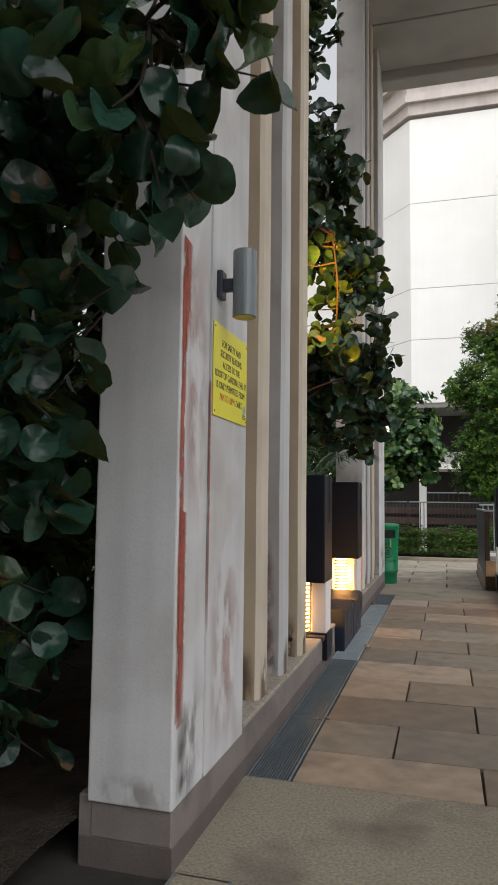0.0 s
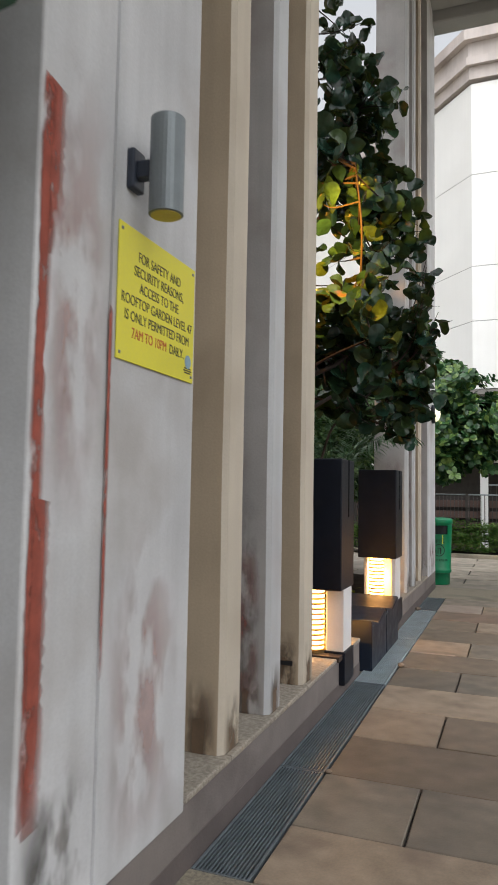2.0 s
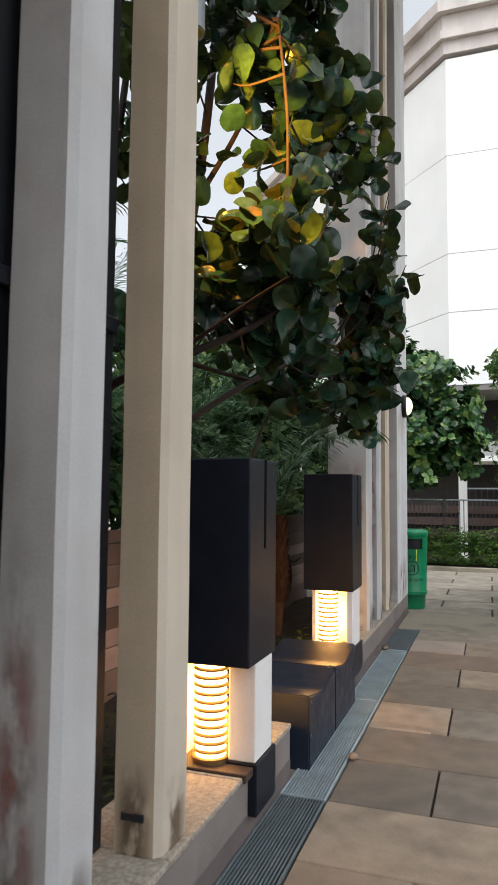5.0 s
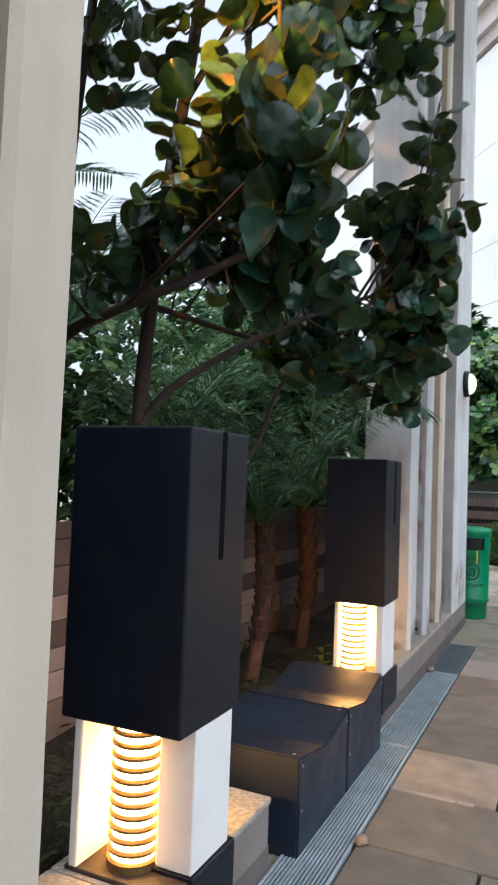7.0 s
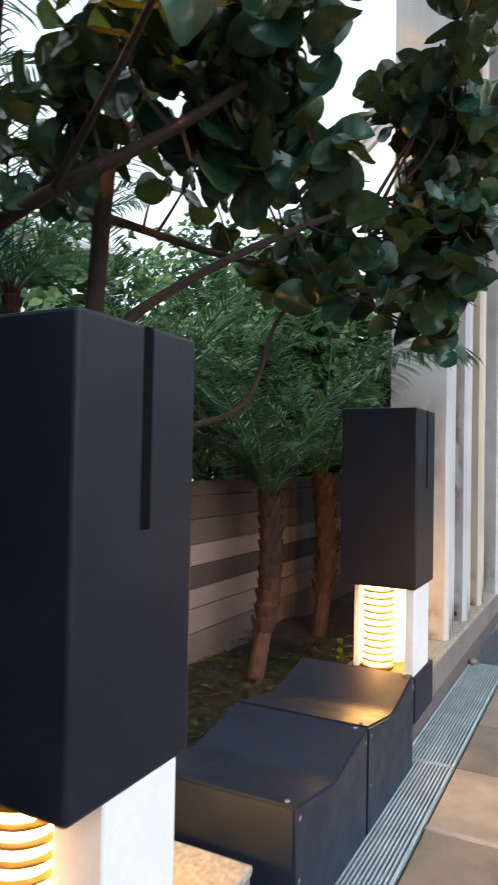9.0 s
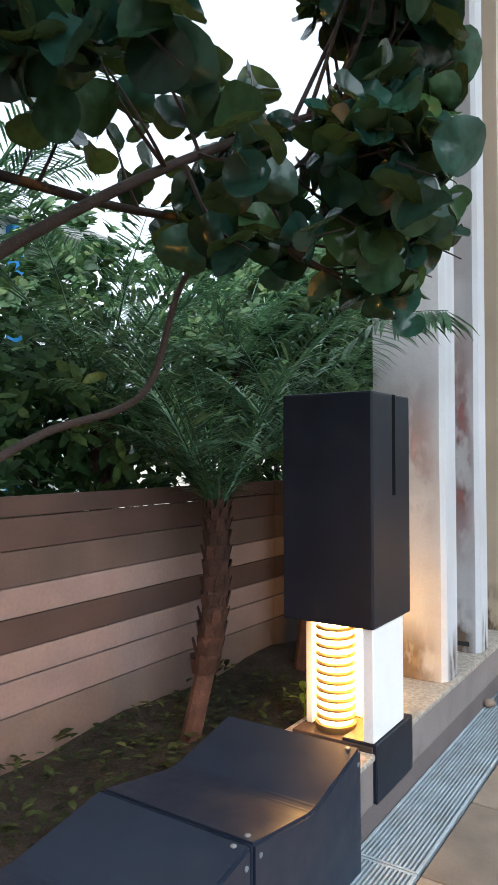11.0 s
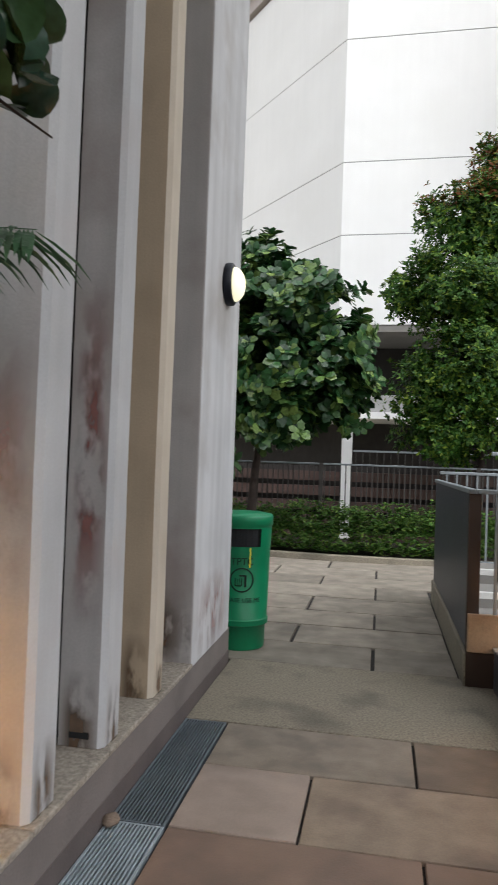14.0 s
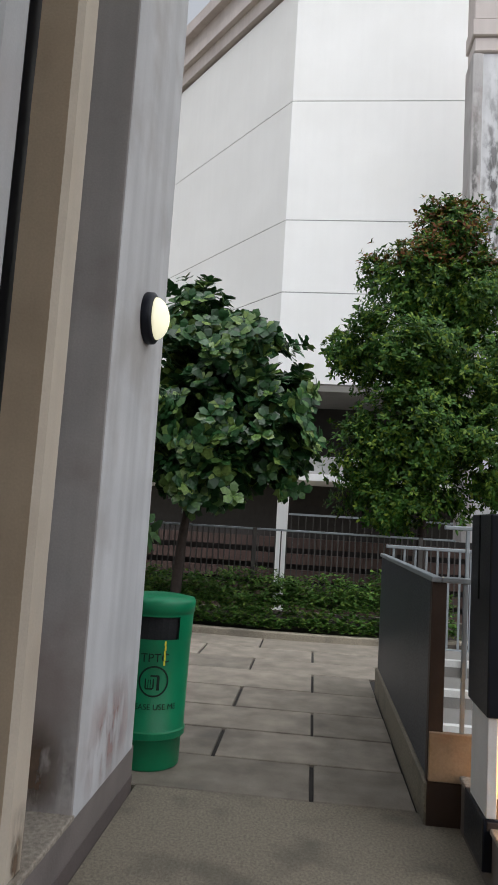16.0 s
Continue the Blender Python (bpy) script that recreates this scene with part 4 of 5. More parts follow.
# ---- plants ----
def leaf_disc(bm, c, n, size, rnd, seg=18, fold=0.25, long=1.0):
    """A single leaf: a rounded, slightly folded blade with its stalk end at c."""
    n = n.normalized()
    u = n.cross(Vector((rnd.uniform(-1, 1), rnd.uniform(-1, 1), rnd.uniform(-1, 1)))).normalized()
    w = n.cross(u)
    ph, bend, fold = rnd.uniform(0, 6.28), rnd.uniform(-0.02, 0.1), fold * rnd.uniform(0.5, 2.2)
    mc = c + u * size * long * 0.5 - n * fold * size * 0.18
    m, ring, inner = bm.verts.new(mc), [], []
    for k in range(seg):
        a = 2 * math.pi * k / seg
        p = c + u * size * long * (0.5 - (0.5 + rnd.uniform(-0.012, 0.012)) * math.cos(a)) + w * size * 0.5 * math.sin(a) * (1 - 0.12 * math.cos(a))
        ring.append(bm.verts.new(p + n * size * (fold * 0.6 * abs(math.sin(a)) + 0.07 * math.sin(2 * a + ph) + 0.03 * math.sin(5 * a + 2 * ph) - bend * (1 - math.cos(a)) ** 2)))
        inner.append(bm.verts.new(mc.lerp(ring[-1].co, 0.55) - n * size * 0.045))
    for k in range(seg):
        j = (k + 1) % seg
        bm.faces.new((m, inner[k], inner[j]))
        bm.faces.new((inner[k], ring[k], ring[j], inner[j]))


def leaf_quad(bm, c, u, n, ln, wd, tip=0.40):
    """A small pointed-oval leaf, bent down a little at the tip."""
    w = u.cross(n).normalized()
    a, z = bm.verts.new(c), bm.verts.new(c + u * ln - n * ln * 0.15)
    l0, r0 = (bm.verts.new(c + u * ln * 0.35 + w * wd * (0.86 - tip) * k + n * wd * 0.1) for k in (1, -1))
    l1, r1 = (bm.verts.new(c + u * ln * 0.75 + w * wd * tip * k - n * ln * 0.03) for k in (1, -1))
    bm.faces.new((a, r0, l0))
    bm.faces.new((l0, r0, r1, l1))
    bm.faces.new((l1, r1, z))


def smooth_path(pts, n=10):
    pts = [Vector(p) for p in pts]
    out = []
    for i in range(len(pts) - 1):
        p0, p1, p2, p3 = pts[max(i - 1, 0)], pts[i], pts[i + 1], pts[min(i + 2, len(pts) - 1)]
        for k in range(n):
            t = k / n
            out.append(0.5 * ((2 * p1) + (p2 - p0) * t + (2 * p0 - 5 * p1 + 4 * p2 - p3) * t * t + (3 * p1 - p0 - 3 * p2 + p3) * t ** 3))
    out.append(pts[-1])
    return out


def grape_tree(label, limbs, clumps, seed, leaf=(0.11, 0.175), avoid=None):
    """Sea-grape: hand-laid limbs, then twigs that reach into leaf clumps (centre, radii, number of leaves)."""
    rnd = random.Random(seed)
    t = thing("tree", label, "tree", at=(*limbs[0][0][0][:2], 0.1))
    inv = Matrix.Translation((-limbs[0][0][0][0], -limbs[0][0][0][1], -0.1))
    nodes = []
    for i, (pts, r0, r1) in enumerate(limbs):
        path = smooth_path(pts, 8)
        nodes += path[6:]
        bm = bmesh.new()
        n = len(path)
        tube(bm, path, [r0 + (r1 - r0) * k / (n - 1) for k in range(n)], 8)
        bm.transform(inv)
        part("trunk" if i == 0 else "limb", bm, M_BARK, t, smooth=True)
    tw, crown = bmesh.new(), bmesh.new()
    for (cx, cy, cz), (rx, ry, rz), count in clumps:
        done = 0
        while done < count:
            d = Vector((rnd.gauss(0, 1), rnd.gauss(0, 1), rnd.gauss(0, 1))).normalized() * rnd.random() ** 0.45
            tip = Vector((cx + d.x * rx, cy + d.y * ry, cz + d.z * rz))
            if avoid and avoid(tip):
                done += 0.5
                continue
            near = min(nodes, key=lambda q: (q - tip).length + rnd.uniform(0, 0.25))
            mid = (near + tip) / 2 + Vector((rnd.uniform(-.06, .06), rnd.uniform(-.06, .06), rnd.uniform(-.1, .02)))
            path = smooth_path([near, mid, tip], 3)
            tube(tw, path, [0.009 - 0.006 * k / (len(path) - 1) for k in range(len(path))], 4)
            for k in range(rnd.randint(4, 7)):
                s = rnd.uniform(0.7, 1.0)
                q = path[int(s * (len(path) - 1))] + Vector((rnd.uniform(-1, 1), rnd.uniform(-1, 1), rnd.uniform(-1, 1))) * 0.09
                if avoid and avoid(q):
                    continue
                nn = Vector((rnd.uniform(-0.9, 0.9), rnd.uniform(-1.0, 0.6), rnd.uniform(0.0, 1.0)))
                leaf_disc(crown, q, nn, rnd.uniform(*leaf), rnd)
                done += 1
    tw.transform(inv)
    crown.transform(inv)
    tagged(part("fine_branching", tw, M_BARK, t), "thin brown twigs", kind="stuff")
    part("crown", crown, M_GRAPE, t, "round leathery dark green leaves with some yellow", True)
    return t


def in_wall(q):
    return q.x > -1.02 and q.x < -0.5 and (q.y < 5.72 or q.y > 9.2) or q.x > -0.05 or q.y > 5.8 and q.y < 6.6 and q.z < 1.75


grape_tree("sea grape tree with round leathery leaves growing behind the plinth",
           [([(-1.5, 7.2, 0.1), (-1.54, 7.22, 1.0), (-1.52, 7.23, 1.88), (-1.42, 7.2, 2.7), (-1.25, 7.15, 3.6), (-1.1, 7.05, 4.8), (-1.0, 7.0, 6.4)], 0.048, 0.018),
            ([(-1.9, 7.0, 0.1), (-1.9, 7.0, 1.2), (-1.87, 6.98, 2.0), (-1.84, 7.0, 3.0), (-1.7, 7.0, 4.2)], 0.05, 0.02),
            ([(-1.87, 6.97, 1.9), (-1.65, 6.8, 2.02), (-1.3, 6.76, 2.12), (-0.98, 6.84, 2.25), (-0.78, 6.89, 2.35), (-0.62, 7.05, 2.55)], 0.03, 0.014),
            ([(-1.52, 7.22, 1.65), (-1.39, 7.34, 1.87), (-1.1, 7.65, 2.15), (-0.8, 7.95, 2.36), (-0.55, 8.2, 2.5)], 0.026, 0.01),
            ([(-1.52, 7.23, 2.2), (-1.75, 7.6, 2.36), (-1.5, 8.0, 2.3), (-1.15, 8.12, 2.2), (-0.85, 8.2, 2.1)], 0.026, 0.01),
            ([(-1.54, 7.22, 1.15), (-1.5, 7.7, 1.4), (-1.25, 7.95, 1.55), (-1.1, 8.0, 1.95), (-0.85, 8.1, 2.2), (-0.62, 8.2, 2.42)], 0.018, 0.007),
            ([(-1.3, 7.15, 3.2), (-0.95, 7.25, 3.9), (-0.7, 7.4, 5.0)], 0.02, 0.008),
            ([(-0.62, 7.05, 2.55), (-0.55, 6.6, 2.75), (-0.5, 6.4, 3.2), (-0.55, 6.4, 3.7)], 0.012, 0.006),
            ([(-1.3, 6.76, 2.12), (-0.75, 6.45, 2.3), (-0.36, 6.15, 2.36)], 0.014, 0.006)],
           [((-0.36, 8.25, 2.26), (0.28, 0.42, 0.28), 125), ((-0.8, 8.0, 2.45), (0.34, 0.4, 0.26), 34), ((-0.78, 6.9, 2.68), (0.26, 0.24, 0.24), 60), ((-1.12, 7.0, 2.95), (0.26, 0.26, 0.24), 40), ((-0.42, 8.8, 2.22), (0.2, 0.14, 0.14), 22), ((-1.5, 7.9, 2.75), (0.4, 0.4, 0.2), 22),
            ((-2.1, 7.6, 2.75), (0.35, 0.4, 0.24), 34), ((-1.2, 8.25, 2.3), (0.2, 0.25, 0.16), 22), ((-0.36, 8.25, 2.9), (0.28, 0.45, 0.38), 130), ((-0.22, 7.75, 3.35), (0.16, 0.3, 0.4), 60), ((-0.3, 7.75, 2.15), (0.22, 0.3, 0.2), 30), ((-0.85, 8.3, 2.25), (0.28, 0.3, 0.22), 30), ((-0.82, 7.1, 2.38), (0.28, 0.24, 0.24), 60), ((-0.68, 7.35, 2.22), (0.2, 0.22, 0.17), 28), ((-1.15, 7.45, 2.6), (0.22, 0.24, 0.2), 30),
            ((-0.5, 7.3, 3.6), (0.4, 0.5, 0.55), 180), ((-0.72, 7.2, 4.7), (0.45, 0.55, 0.75), 220), ((-0.95, 7.0, 6.2), (0.42, 0.5, 0.7), 150), ((-0.32, 6.2, 2.34), (0.16, 0.2, 0.2), 22),
            ((-0.62, 6.5, 2.85), (0.32, 0.38, 0.34), 80), ((-0.8, 6.55, 3.7), (0.36, 0.34, 0.45), 95), ((-1.6, 6.75, 2.42), (0.28, 0.28, 0.22), 28), ((-1.2, 6.7, 2.5), (0.24, 0.24, 0.2), 34), ((-0.75, 7.9, 2.0), (0.3, 0.35, 0.16), 20), ((-0.5, 8.5, 2.0), (0.26, 0.25, 0.14), 30), ((-1.5, 6.9, 3.5), (0.4, 0.5, 0.4), 44), ((-1.3, 6.6, 4.2), (0.5, 0.5, 0.4), 60)], 4, avoid=in_wall)

grape_tree("sea grape tree with browning leaves hanging in front of the pier",
           [([(-1.75, 2.2, 0.1), (-1.7, 2.2, 1.2), (-1.55, 2.2, 2.2), (-1.3, 2.2, 3.2)], 0.05, 0.02),
            ([(-1.6, 2.2, 1.8), (-1.2, 2.2, 2.3), (-0.8, 2.3, 2.65), (-0.45, 2.4, 2.8)], 0.025, 0.008),
            ([(-1.7, 2.2, 1.0), (-1.4, 2.15, 1.4), (-1.0, 2.3, 1.7)], 0.02, 0.008)],
           [((-0.78, 2.3, 2.5), (0.38, 0.32, 0.36), 290), ((-0.28, 2.4, 2.8), (0.2, 0.18, 0.17), 46), ((-0.16, 2.42, 2.56), (0.08, 0.08, 0.06), 5), ((-0.33, 2.4, 2.17), (0.08, 0.08, 0.08), 14), ((-0.64, 2.4, 1.98), (0.16, 0.18, 0.13), 32), ((-0.88, 2.4, 1.65), (0.2, 0.25, 0.3), 90), ((-0.76, 2.4, 1.33), (0.1, 0.12, 0.1), 9),
            ((-1.3, 3.0, 0.65), (0.3, 0.5, 0.4), 170), ((-1.35, 2.4, 0.45), (0.35, 0.5, 0.35), 140),
            ((-1.6, 2.8, 1.7), (0.5, 0.7, 1.0), 300), ((-1.2, 2.6, 2.8), (0.5, 0.6, 0.5), 240), ((-2.4, 3.4, 1.6), (0.7, 0.9, 1.3), 420), ((-2.0, 3.6, 2.9), (0.7, 0.8, 0.8), 380), ((-1.9, 4.8, 3.6), (0.8, 1.0, 0.9), 420), ((-1.35, 3.5, 2.3), (0.3, 0.5, 0.9), 220)], 11, avoid=lambda q: q.x > -0.02 or q.y > 2.9 and q.x > -1.0)


def clump_tree(name, label, base, trunk_top, r_trunk, clumps, material, seed, leaf, whorl=5, long=2.2, keep=None, extra=None, blunt=0.40, tufts=0, fill=1.0):
    """A tree whose crown is whorls of leaves at twig ends, clump by clump."""
    rnd = random.Random(seed)
    t = thing(name, label, "tree" if name == "tree" else "shrub", at=base)
    b = Vector(base)
    bm = bmesh.new()
    path = smooth_path([(0, 0, 0), Vector((0.06, 0.02, (trunk_top[2] - base[2]) * 0.5)), Vector(trunk_top) - b], 6)
    tube(bm, path, [r_trunk * (1 - 0.5 * k / (len(path) - 1)) for k in range(len(path))], 8)
    part("trunk", bm, M_BARK, t, smooth=True)
    limbs, crown, young = bmesh.new(), bmesh.new(), bmesh.new()
    for c, rad, count in clumps:
        cv = Vector(c) - b
        start = path[min(len(path) - 1, int(len(path) * 0.75))]
        lp = smooth_path([start, (start + cv) / 2 + Vector((0, 0, -0.05)), cv], 4)
        tube(limbs, lp, [r_trunk * 0.45 * (1 - 0.7 * k / (len(lp) - 1)) for k in range(len(lp))], 5)
        hearts = []
        for k in range(tufts):
            q = Vector((rnd.gauss(0, 1), rnd.gauss(0, 1), rnd.gauss(0, 1))).normalized() * rnd.uniform(0.55, 1.0)
            hearts.append((cv + Vector((q.x * rad[0], q.y * rad[1], q.z * rad[2])), q))
        for k in range(int(count * fill)):
            d = Vector((rnd.gauss(0, 1), rnd.gauss(0, 1), rnd.gauss(0, 1) + 0.15)).normalized()
            tip = cv + Vector((d.x * rad[0], d.y * rad[1], d.z * rad[2])) * (rnd.random() ** 0.33)
            if hearts and k % 4:
                heart, q = hearts[k % len(hearts)]
                tip = heart + Vector((rnd.gauss(0, 0.14), rnd.gauss(0, 0.14), rnd.gauss(0, 0.1))) * (0.7 + 0.5 * min(rad))
                d = (q + d * 0.5).normalized()
            if keep and not keep(tip + b):
                continue
            axis = (d + Vector((0, -0.2, 0.5)) + Vector((rnd.uniform(-.4, .4), rnd.uniform(-.4, .4), rnd.uniform(-.4, .4)))).normalized()
            side = axis.cross(Vector((0.3, 0.9, 0.2))).normalized()
            other = axis.cross(side)
            for j in range(whorl):
                a = 2 * math.pi * j / whorl + rnd.uniform(-0.4, 0.4)
                u = (math.cos(a) * side + math.sin(a) * other + axis * rnd.uniform(0.2, 0.9)).normalized()
                nn = (axis - u * axis.dot(u)).normalized()
                ln = rnd.uniform(*leaf)
                leaf_quad(young if extra and tip.z + b.z > extra[1] and rnd.random() < 0.5 and k % 3 else crown, tip + axis * rnd.uniform(-0.03, 0.03), u, nn, ln, ln / long * 1.1, blunt)
    part("limb", limbs, M_BARK, t)
    part("crown", crown, material, t)
    if extra:
        part("new_growth", young, extra[0], t, "reddish new leaves")
    return t


clump_tree("tree", "small round-crowned tree with glossy broad leaves in the bed", (-1.5, 17.55, 0.05), (-1.3, 17.5, 2.3), 0.085,
           [((-1.35, 17.4, 4.1), (0.5, 0.6, 0.55), 90), ((-1.9, 17.5, 3.4), (0.7, 0.7, 0.8), 130), ((-0.8, 17.3, 3.65), (0.55, 0.6, 0.6), 120), ((-0.3, 17.3, 3.05), (0.5, 0.6, 0.5), 110),
            ((-1.2, 17.1, 2.8), (0.7, 0.6, 0.65), 150), ((-0.5, 17.2, 2.45), (0.6, 0.6, 0.35), 120), ((-1.5, 17.2, 2.1), (0.6, 0.6, 0.4), 120), ((-0.85, 17.1, 2.05), (0.4, 0.45, 0.35), 80), ((-0.25, 17.2, 2.2), (0.3, 0.3, 0.3), 40), ((-1.15, 17.1, 1.8), (0.25, 0.3, 0.25), 30), ((-2.2, 17.5, 2.6), (0.7, 0.7, 0.5), 100)], M_BROADLEAF, 21, (0.13, 0.22), 9, 1.9, blunt=0.52, tufts=10, fill=1.5)
clump_tree("tree", "tall conical tree with small leaves, reddish new growth on top", (2.0, 19.6, 0.05), (2.0, 19.5, 4.6), 0.09,
           [((2.25, 19.3, 6.3), (0.55, 0.5, 0.6), 520), ((1.7, 19.2, 5.4), (0.7, 0.7, 0.7), 850), ((2.7, 19.3, 5.3), (0.8, 0.7, 0.8), 760), ((1.6, 19.1, 4.3), (0.9, 0.8, 0.8), 1100),
            ((2.8, 19.2, 4.0), (1.0, 0.8, 0.9), 900), ((1.7, 19.0, 3.1), (1.0, 0.8, 0.8), 1150), ((2.9, 19.1, 2.7), (1.0, 0.8, 0.8), 800), ((1.7, 19.0, 2.0), (0.9, 0.7, 0.6), 800),
            ((0.75, 19.1, 4.25), (0.4, 0.4, 0.35), 200), ((1.0, 19.0, 2.6), (0.5, 0.5, 0.6), 380)], M_SMALLLEAF, 22, (0.06, 0.11), 6, 2.6, extra=(M_NEWGROWTH, 5.6), tufts=22, fill=1.9)

# groundcover hedge
rnd = random.Random(31)
hb = bmesh.new()
for k in range(5200):
    x = rnd.uniform(-3.2, 2.2)
    y0 = 17.2 + 0.035 * (x - 0.1) ** 2
    y = y0 + rnd.random() ** 1.3 * 1.4 + 0.05
    h = 0.12 + 0.66 * min(1, (y - y0) / 0.5) * (0.75 + 0.5 * noise.noise(Vector((x * 1.6, y * 1.6, 0))))
    c = Vector((x, y, h * rnd.uniform(0.55, 1.1)))
    for j in range(4):
        a = rnd.uniform(0, 6.28)
        u = Vector((math.cos(a), math.sin(a), rnd.uniform(0.0, 0.8))).normalized()
        leaf_quad(hb, c, u, Vector((0, 0, 1)), rnd.uniform(0.07, 0.12), rnd.uniform(0.03, 0.045))
tagged(part("groundcover", hb, M_HEDGE), "low dense green groundcover filling the planting bed", "groundcover", kind="stuff")


# palms
def palm(label, base, top, r, fronds, seed, ln=(0.7, 1.1), droop=0.7, hero=None):
    rnd = random.Random(seed)
    t = thing("palm", label, "palm", at=base)
    b, tp = Vector(base), Vector(top)
    path = smooth_path([(0, 0, 0), (tp - b) * 0.5 + Vector((0.03, 0.03, 0)), tp - b], 8)
    bm = bmesh.new()
    tube(bm, path, [r * (0.75 if k < 6 else 1.0) for k in range(len(path))], 10)
    n = len(path)
    for k in range(5, n):
        for j in range(9):
            a = 2 * math.pi * (j + 0.5 * (k % 2)) / 9
            o = Vector((math.cos(a), math.sin(a), 0))
            p = path[k] + o * r * 0.9
            s = o.cross(Vector((0, 0, 1))) * r * 0.42
            vs = [bm.verts.new(q) for q in (p - s, p + s, p + s * 0.6 + o * r * 0.35 + Vector((0, 0, 0.07)), p - s * 0.6 + o * r * 0.35 + Vector((0, 0, 0.07)))]
            bm.faces.new(vs)
    part("trunk", bm, M_PALMTRUNK, t, "rough reddish-brown palm trunk")
    for k in range(fronds):
        fb_ = bmesh.new()
        a = 2 * math.pi * k / fronds + rnd.uniform(-0.25, 0.25)
        out = Vector((math.cos(a), math.sin(a), 0))
        up = rnd.uniform(0.9, 1.9)
        length = rnd.uniform(*ln)
        spine = [path[-1] + out * length * s * math.cos(0.4 * up) + Vector((0, 0, length * (up * s - droop * (s ** 2)))) for s in [i / 14 for i in range(15)]]
        if any((q + b).x > -1.12 and (q + b).y > 9.15 for q in spine) or (spine[-1] + b).x > -1.0 and (spine[-1] + b).z < 1.9:
            out = Vector((-abs(out.x), out.y, 0))
            spine = [path[-1] + out * length * s * math.cos(0.4 * up) + Vector((0, 0, length * (up * s - droop * (s ** 2)))) for s in [i / 14 for i in range(15)]]
        if hero and k == 0:
            spine = [q - b for q in smooth_path(hero, 5)][:15]
        tube(fb_, spine, [0.008 * (1 - 0.8 * i / 14) for i in range(15)], 4)
        for i in range(2, 15):
            d = (spine[i] - spine[i - 1]).normalized()
            side = d.cross(Vector((0, 0, 1))).normalized()
            dense = 6 if hero and k == 0 else 3
            for q in range(dense):
                p = spine[i - 1].lerp(spine[i], q / dense)
                for sg in (-1, 1):
                    u = (side * sg + d * 0.7 + Vector((0, 0, rnd.uniform(-0.9, -0.2) if dense == 6 else rnd.uniform(-0.35, 0.1)))).normalized()
                    leaf_quad(fb_, p, u, Vector((0, 0, 1)), (0.26 if hero and k == 0 else length * 0.26) * (1 - 0.55 * abs(i / 14 - 0.45)), 0.02 if dense == 6 else 0.016)
        part("frond", fb_, M_FROND, t)
    return t


palm("small palm with rough reddish trunk in the planting bed", (-1.40, 8.40, 0.12), (-1.46, 8.68, 1.06), 0.058, 20, 41, (0.7, 1.0))
palm("small palm with rough reddish trunk in the planting bed", (-1.5, 9.55, 0.12), (-1.5, 9.6, 1.15), 0.07, 18, 42, (0.7, 1.1), hero=[(-1.5, 9.6, 1.15), (-1.2, 9.25, 1.68), (-0.82, 9.06, 1.94), (-0.42, 8.98, 1.93)])
palm("slender palm behind the timber screen", (-2.6, 6.9, 0.12), (-2.65, 6.9, 2.6), 0.06, 16, 43, (0.9, 1.4), 0.5)

palm("young palm behind the timber screen", (-2.5, 8.9, 0.12), (-2.5, 8.95, 1.5), 0.05, 16, 44, (0.8, 1.2), 0.6)
palm("slender palm behind the timber screen", (-3.1, 8.3, 0.12), (-3.1, 8.3, 2.3), 0.055, 18, 46, (0.9, 1.5), 0.55)
palm("young palm behind the timber screen", (-2.9, 10.9, 0.12), (-2.9, 10.9, 2.0), 0.05, 16, 45, (0.8, 1.3), 0.6)

# shrubs behind the screen
for i, (x, y, z, r, n) in enumerate(((-2.8, 8.6, 1.4, 0.9, 180), (-2.9, 10.4, 1.6, 1.0, 210), (-3.2, 12.0, 2.2, 1.1, 380), (-3.4, 6.8, 1.4, 0.9, 260), (-3.6, 14.2, 2.2, 1.3, 360), (-1.9, 11.2, 1.2, 0.6, 180), (-2.4, 4.6, 1.6, 1.0, 420), (-2.4, 12.4, 2.5, 0.85, 330), (-1.7, 13.2, 2.2, 0.8, 300))):
    clump_tree("shrub", "leafy green garden shrub behind the timber screen" if i != 6 else "dark leafy shrub behind the wall", (x, y, 0.1), (x, y, z * 0.7), 0.04,
               [((x, y, z), (r, r, r * 0.8), n), ((x + 0.3, y - 0.4, z * 0.6), (r * 0.8, r, r * 0.6), n // 2), ((x - 0.3, y + 0.5, z * 1.2), (r * 0.7, r * 0.7, r * 0.6), n // 2)], M_SHRUB, 60 + i, (0.09, 0.15), 5, 2.4, keep=lambda q: q.x < -2.1 or q.y < 5.2 or q.z > 1.25)

for i, (x, y, z, r, n) in enumerate(((-4.6, 10.2, 2.6, 1.2, 220), (-5.0, 13.5, 3.2, 1.5, 300), (-4.3, 8.0, 2.4, 1.0, 200), (-6.0, 17.0, 3.4, 1.8, 460), (-3.2, 12.8, 3.0, 1.1, 260))):
    clump_tree("tree", "leafy garden tree beyond the timber screen", (x, y, 0.1), (x, y, z * 0.7), 0.06,
               [((x, y, z), (r, r, r * 0.8), n), ((x + 0.5, y - 0.5, z * 0.65), (r, r, r * 0.7), n), ((x - 0.3, y + 0.5, z * 1.25), (r * 0.7, r * 0.7, r * 0.6), n // 2)], M_SHRUB, 80 + i, (0.1, 0.17), 6, 2.0)

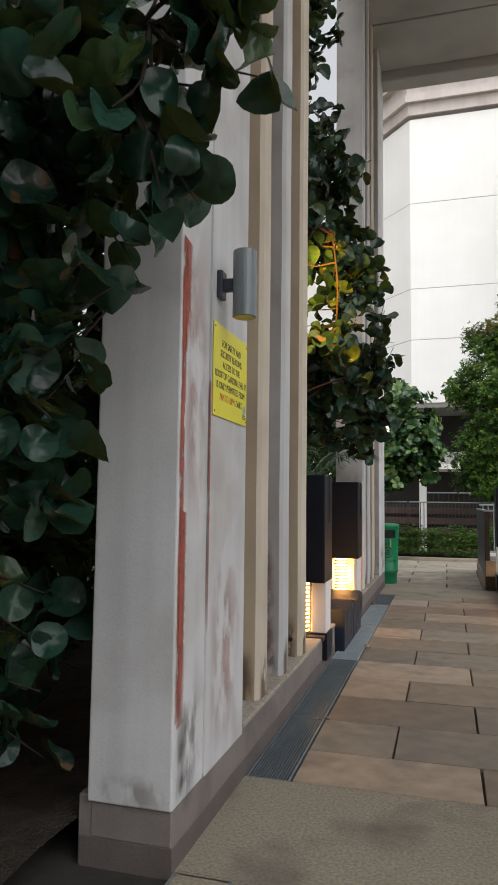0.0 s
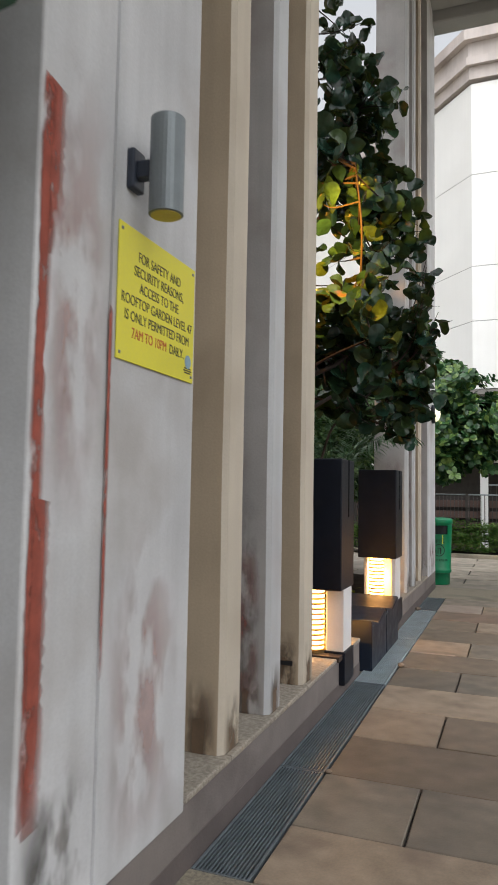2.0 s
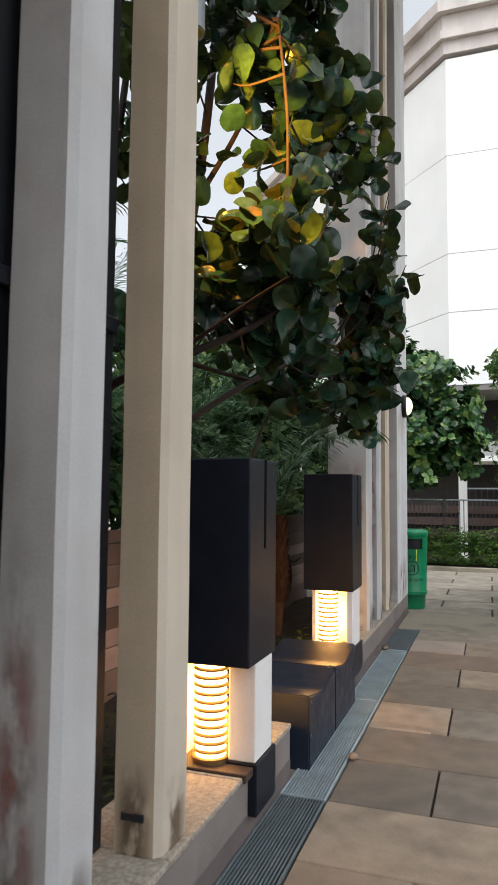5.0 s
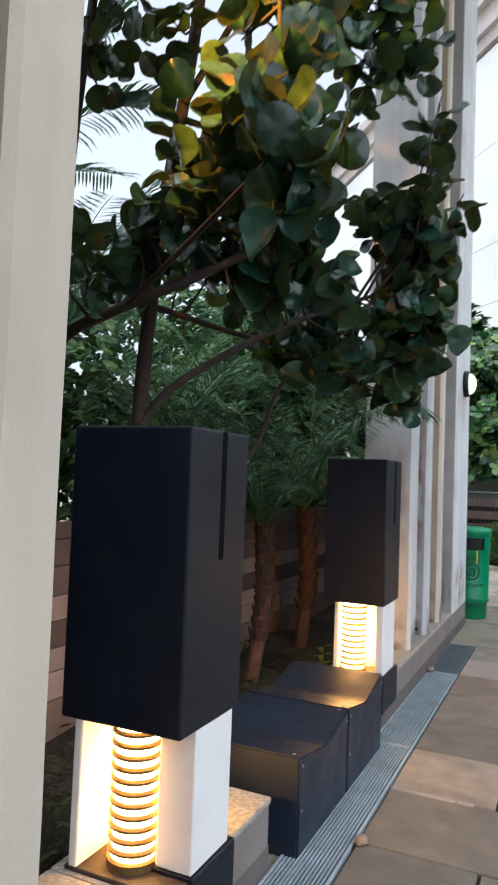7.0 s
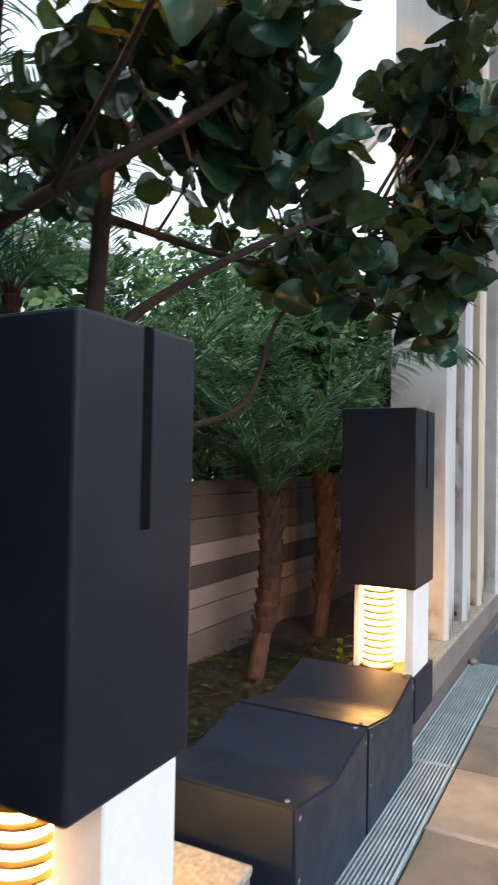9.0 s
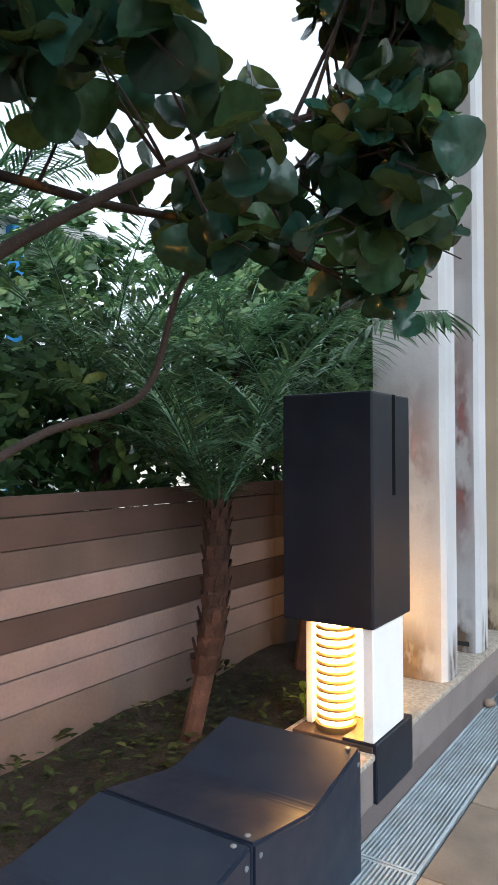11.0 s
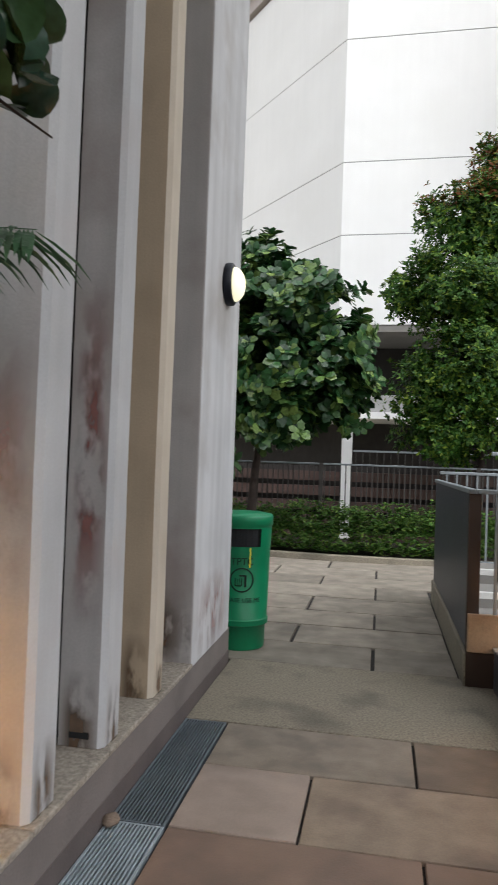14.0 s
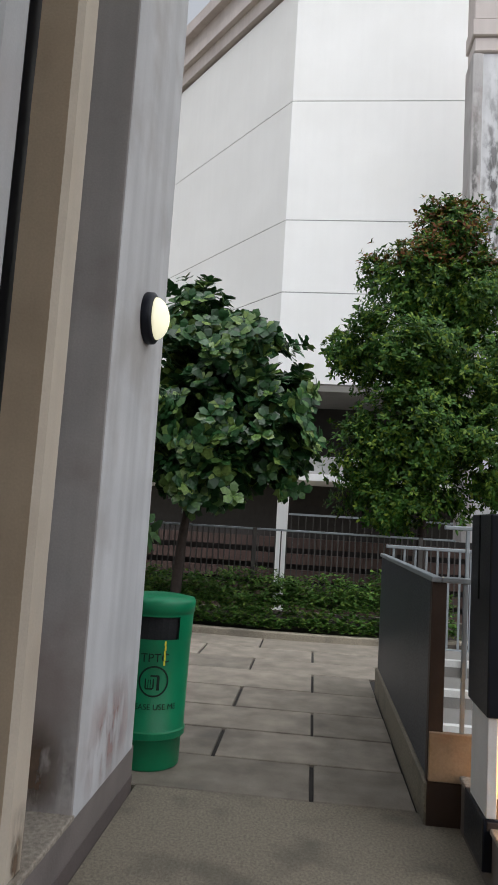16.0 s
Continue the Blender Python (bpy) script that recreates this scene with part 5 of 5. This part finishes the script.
# timber screen
ts = thing("timber_screen", "horizontal board screen of pale and dark brown timber", "screen")
# upper boards use darker timber: the palms' shade is in their colour
BOARDS = [(0.06, 0.313, M_PLANK_M, 1), (0.318, 0.45, M_PLANK_L, 0), (0.456, 0.562, M_PLANK_L, 0), (0.565, 0.692, M_PLANK_D, 0), (0.695, 0.812, M_PLANK_L, 0), (0.815, 0.955, M_PLANK_SHADED, 0), (0.958, 1.085, M_PLANK_D, 0), (1.089, 1.17, M_PLANK_D, 0)]
for z0, z1, m, _ in BOARDS:
    for y0, y1 in ((5.4, 7.6), (7.6, 9.8), (9.8, 12.0)):
        part("board", box(-1.86, -1.835, y0 + 0.002, y1 - 0.002, z0, z1, 0.003), m, ts)
for y in (5.5, 7.6, 9.8, 11.9):
    part("post", box(-1.93, -1.862, y - 0.035, y + 0.035, 0.05, 1.1), M_PLANK_D, ts)

pot = thing("planter_pot", "large brown clay planter pot behind the bollard", "planter", at=(-1.55, 6.0, 0.12))
part("bowl", lathe([(0.16, 0.0), (0.2, 0.05), (0.27, 0.42), (0.29, 0.44), (0.29, 0.5), (0.26, 0.5), (0.25, 0.46)], 28), M_POT, pot, smooth=True)

# ground litter and seedlings in the bed
rnd = random.Random(77)
lt = bmesh.new()
for k in range(1300):
    c = Vector((rnd.uniform(-1.8, -0.98), rnd.uniform(5.7, 9.3), 0.14 + rnd.uniform(0.0, 0.05)))
    a = rnd.uniform(0, 6.28)
    leaf_quad(lt, c, Vector((math.cos(a), math.sin(a), rnd.uniform(-0.1, 0.5))).normalized(), Vector((0, 0, 1)), rnd.uniform(0.03, 0.09), rnd.uniform(0.012, 0.035))
tagged(part("leaf_litter", lt, M_LITTER), "small weeds and fallen leaves on the soil", "leaf litter", kind="stuff")
sd = thing("seedling", "bright yellow-green seedling in the soil", "plant", at=(-1.05, 8.75, 0.13))
sb = bmesh.new()
tube(sb, [(0, 0, 0), (0.01, 0, 0.1), (0.0, 0.01, 0.2)], [0.004, 0.003, 0.002], 5)
for k in range(7):
    a = k * 2.1
    leaf_quad(sb, Vector((0, 0, 0.1 + 0.018 * k)), Vector((math.cos(a), math.sin(a), 0.5)).normalized(), Vector((0, 0, 1)), 0.08, 0.035)
part("leaves", sb, leaf_mat("seedling_leaf", (0.25, 0.32, 0.03), (0.4, 0.42, 0.05), 0.3, 0.5, 0.4), sd)

# stones by the drain
for x, y, s in ((-0.548, 9.86, 0.033), (-0.325, 7.12, 0.028), (-0.33, 4.915, 0.016)):
    st = bmesh.new()
    bmesh.ops.create_icosphere(st, subdivisions=2, radius=1)
    for v in st.verts:
        v.co *= 1 + 0.3 * noise.noise(v.co * 1.5 + Vector((x * 9, y, 0)))
        v.co = Vector((x + v.co.x * s, y + v.co.y * s * 1.2, s * 0.55 + v.co.z * s * 0.65))
    tagged(part("stone", st, M_STONE, smooth=True), "small tan loose stone beside the drain", "stone", "loose stones")

# ---- paving stones, last ----
pv = thing("pavement", "worn sandstone pavers in staggered courses", "pavement", kind="structure")
ROWS_NEAR = [3.92] + [4.36 + 0.5543 * k for k in range(12)] + [10.957]
ROWS_FAR = [12.106, 12.68, 13.27, 13.86, 14.53, 15.25, 15.85, 16.5, 17.4]


def paver(x0, x1, y0, y1, rnd):
    g = rnd.uniform(0.003, 0.0045) if y0 < 12 else rnd.uniform(0.008, 0.012)
    h = g + 0.0025
    bm = box(x0 + h, x1 - h, y0 + g, y1 - g, -0.045, 0.0, 0.004, 1)
    dz = rnd.uniform(-0.002, 0.002)
    tx, ty = rnd.uniform(-0.002, 0.002), rnd.uniform(-0.002, 0.002)
    for v in bm.verts:
        if v.co.z > -0.02:
            v.co.z += dz + tx * (v.co.x - x0) + ty * (v.co.y - y0)
        v.co += Vector((rnd.uniform(-1, 1), rnd.uniform(-1, 1), 0)) * 0.0015
    m = rnd.choice((M_PAVE, M_PAVE, M_PAVE_G)) if y0 < 12 else M_PAVE_FAR
    if abs(y0 - 9.349) < 0.01:
        m = M_PAVE_RED
    if abs(y0 - 9.903) < 0.01 and x0 < 0:
        m = M_PAVE_PALE
    part("paver", bm, m, pv)


for a, b in ((-0.345, -0.05), (-0.04, 0.03)):
    part("mortar_fillet", box(a, b, 7.672, 7.702, -0.02, 0.0025, 0.003), M_PAVE_PALE, pv, "pale smeared mortar")
rnd = random.Random(5)
for r, (y0, y1) in enumerate(zip(ROWS_NEAR, ROWS_NEAR[1:])):
    shift = 0.045 * (y0 - 4.4) / 6
    first = (0.545 if r % 2 == 0 else 0.1) + shift
    xs = [-0.348] + [first + 0.9 * k for k in range(4) if first + 0.9 * k < 1.1] + [1.115]
    for a, b in zip(xs, xs[1:]):
        paver(a, b, y0, y1, rnd)
for r, (y0, y1) in enumerate(zip(ROWS_FAR, ROWS_FAR[1:])):
    first = 0.383 if r % 2 == 0 else -0.237
    xs = [-3.2] + [first + 1.24 * k for k in range(-3, 2) if -3.1 < first + 1.24 * k < 0.9] + [0.942 if y0 < 14.6 else 1.9]
    for a, b in zip(xs, xs[1:]):
        paver(a, b, y0, y1, rnd)
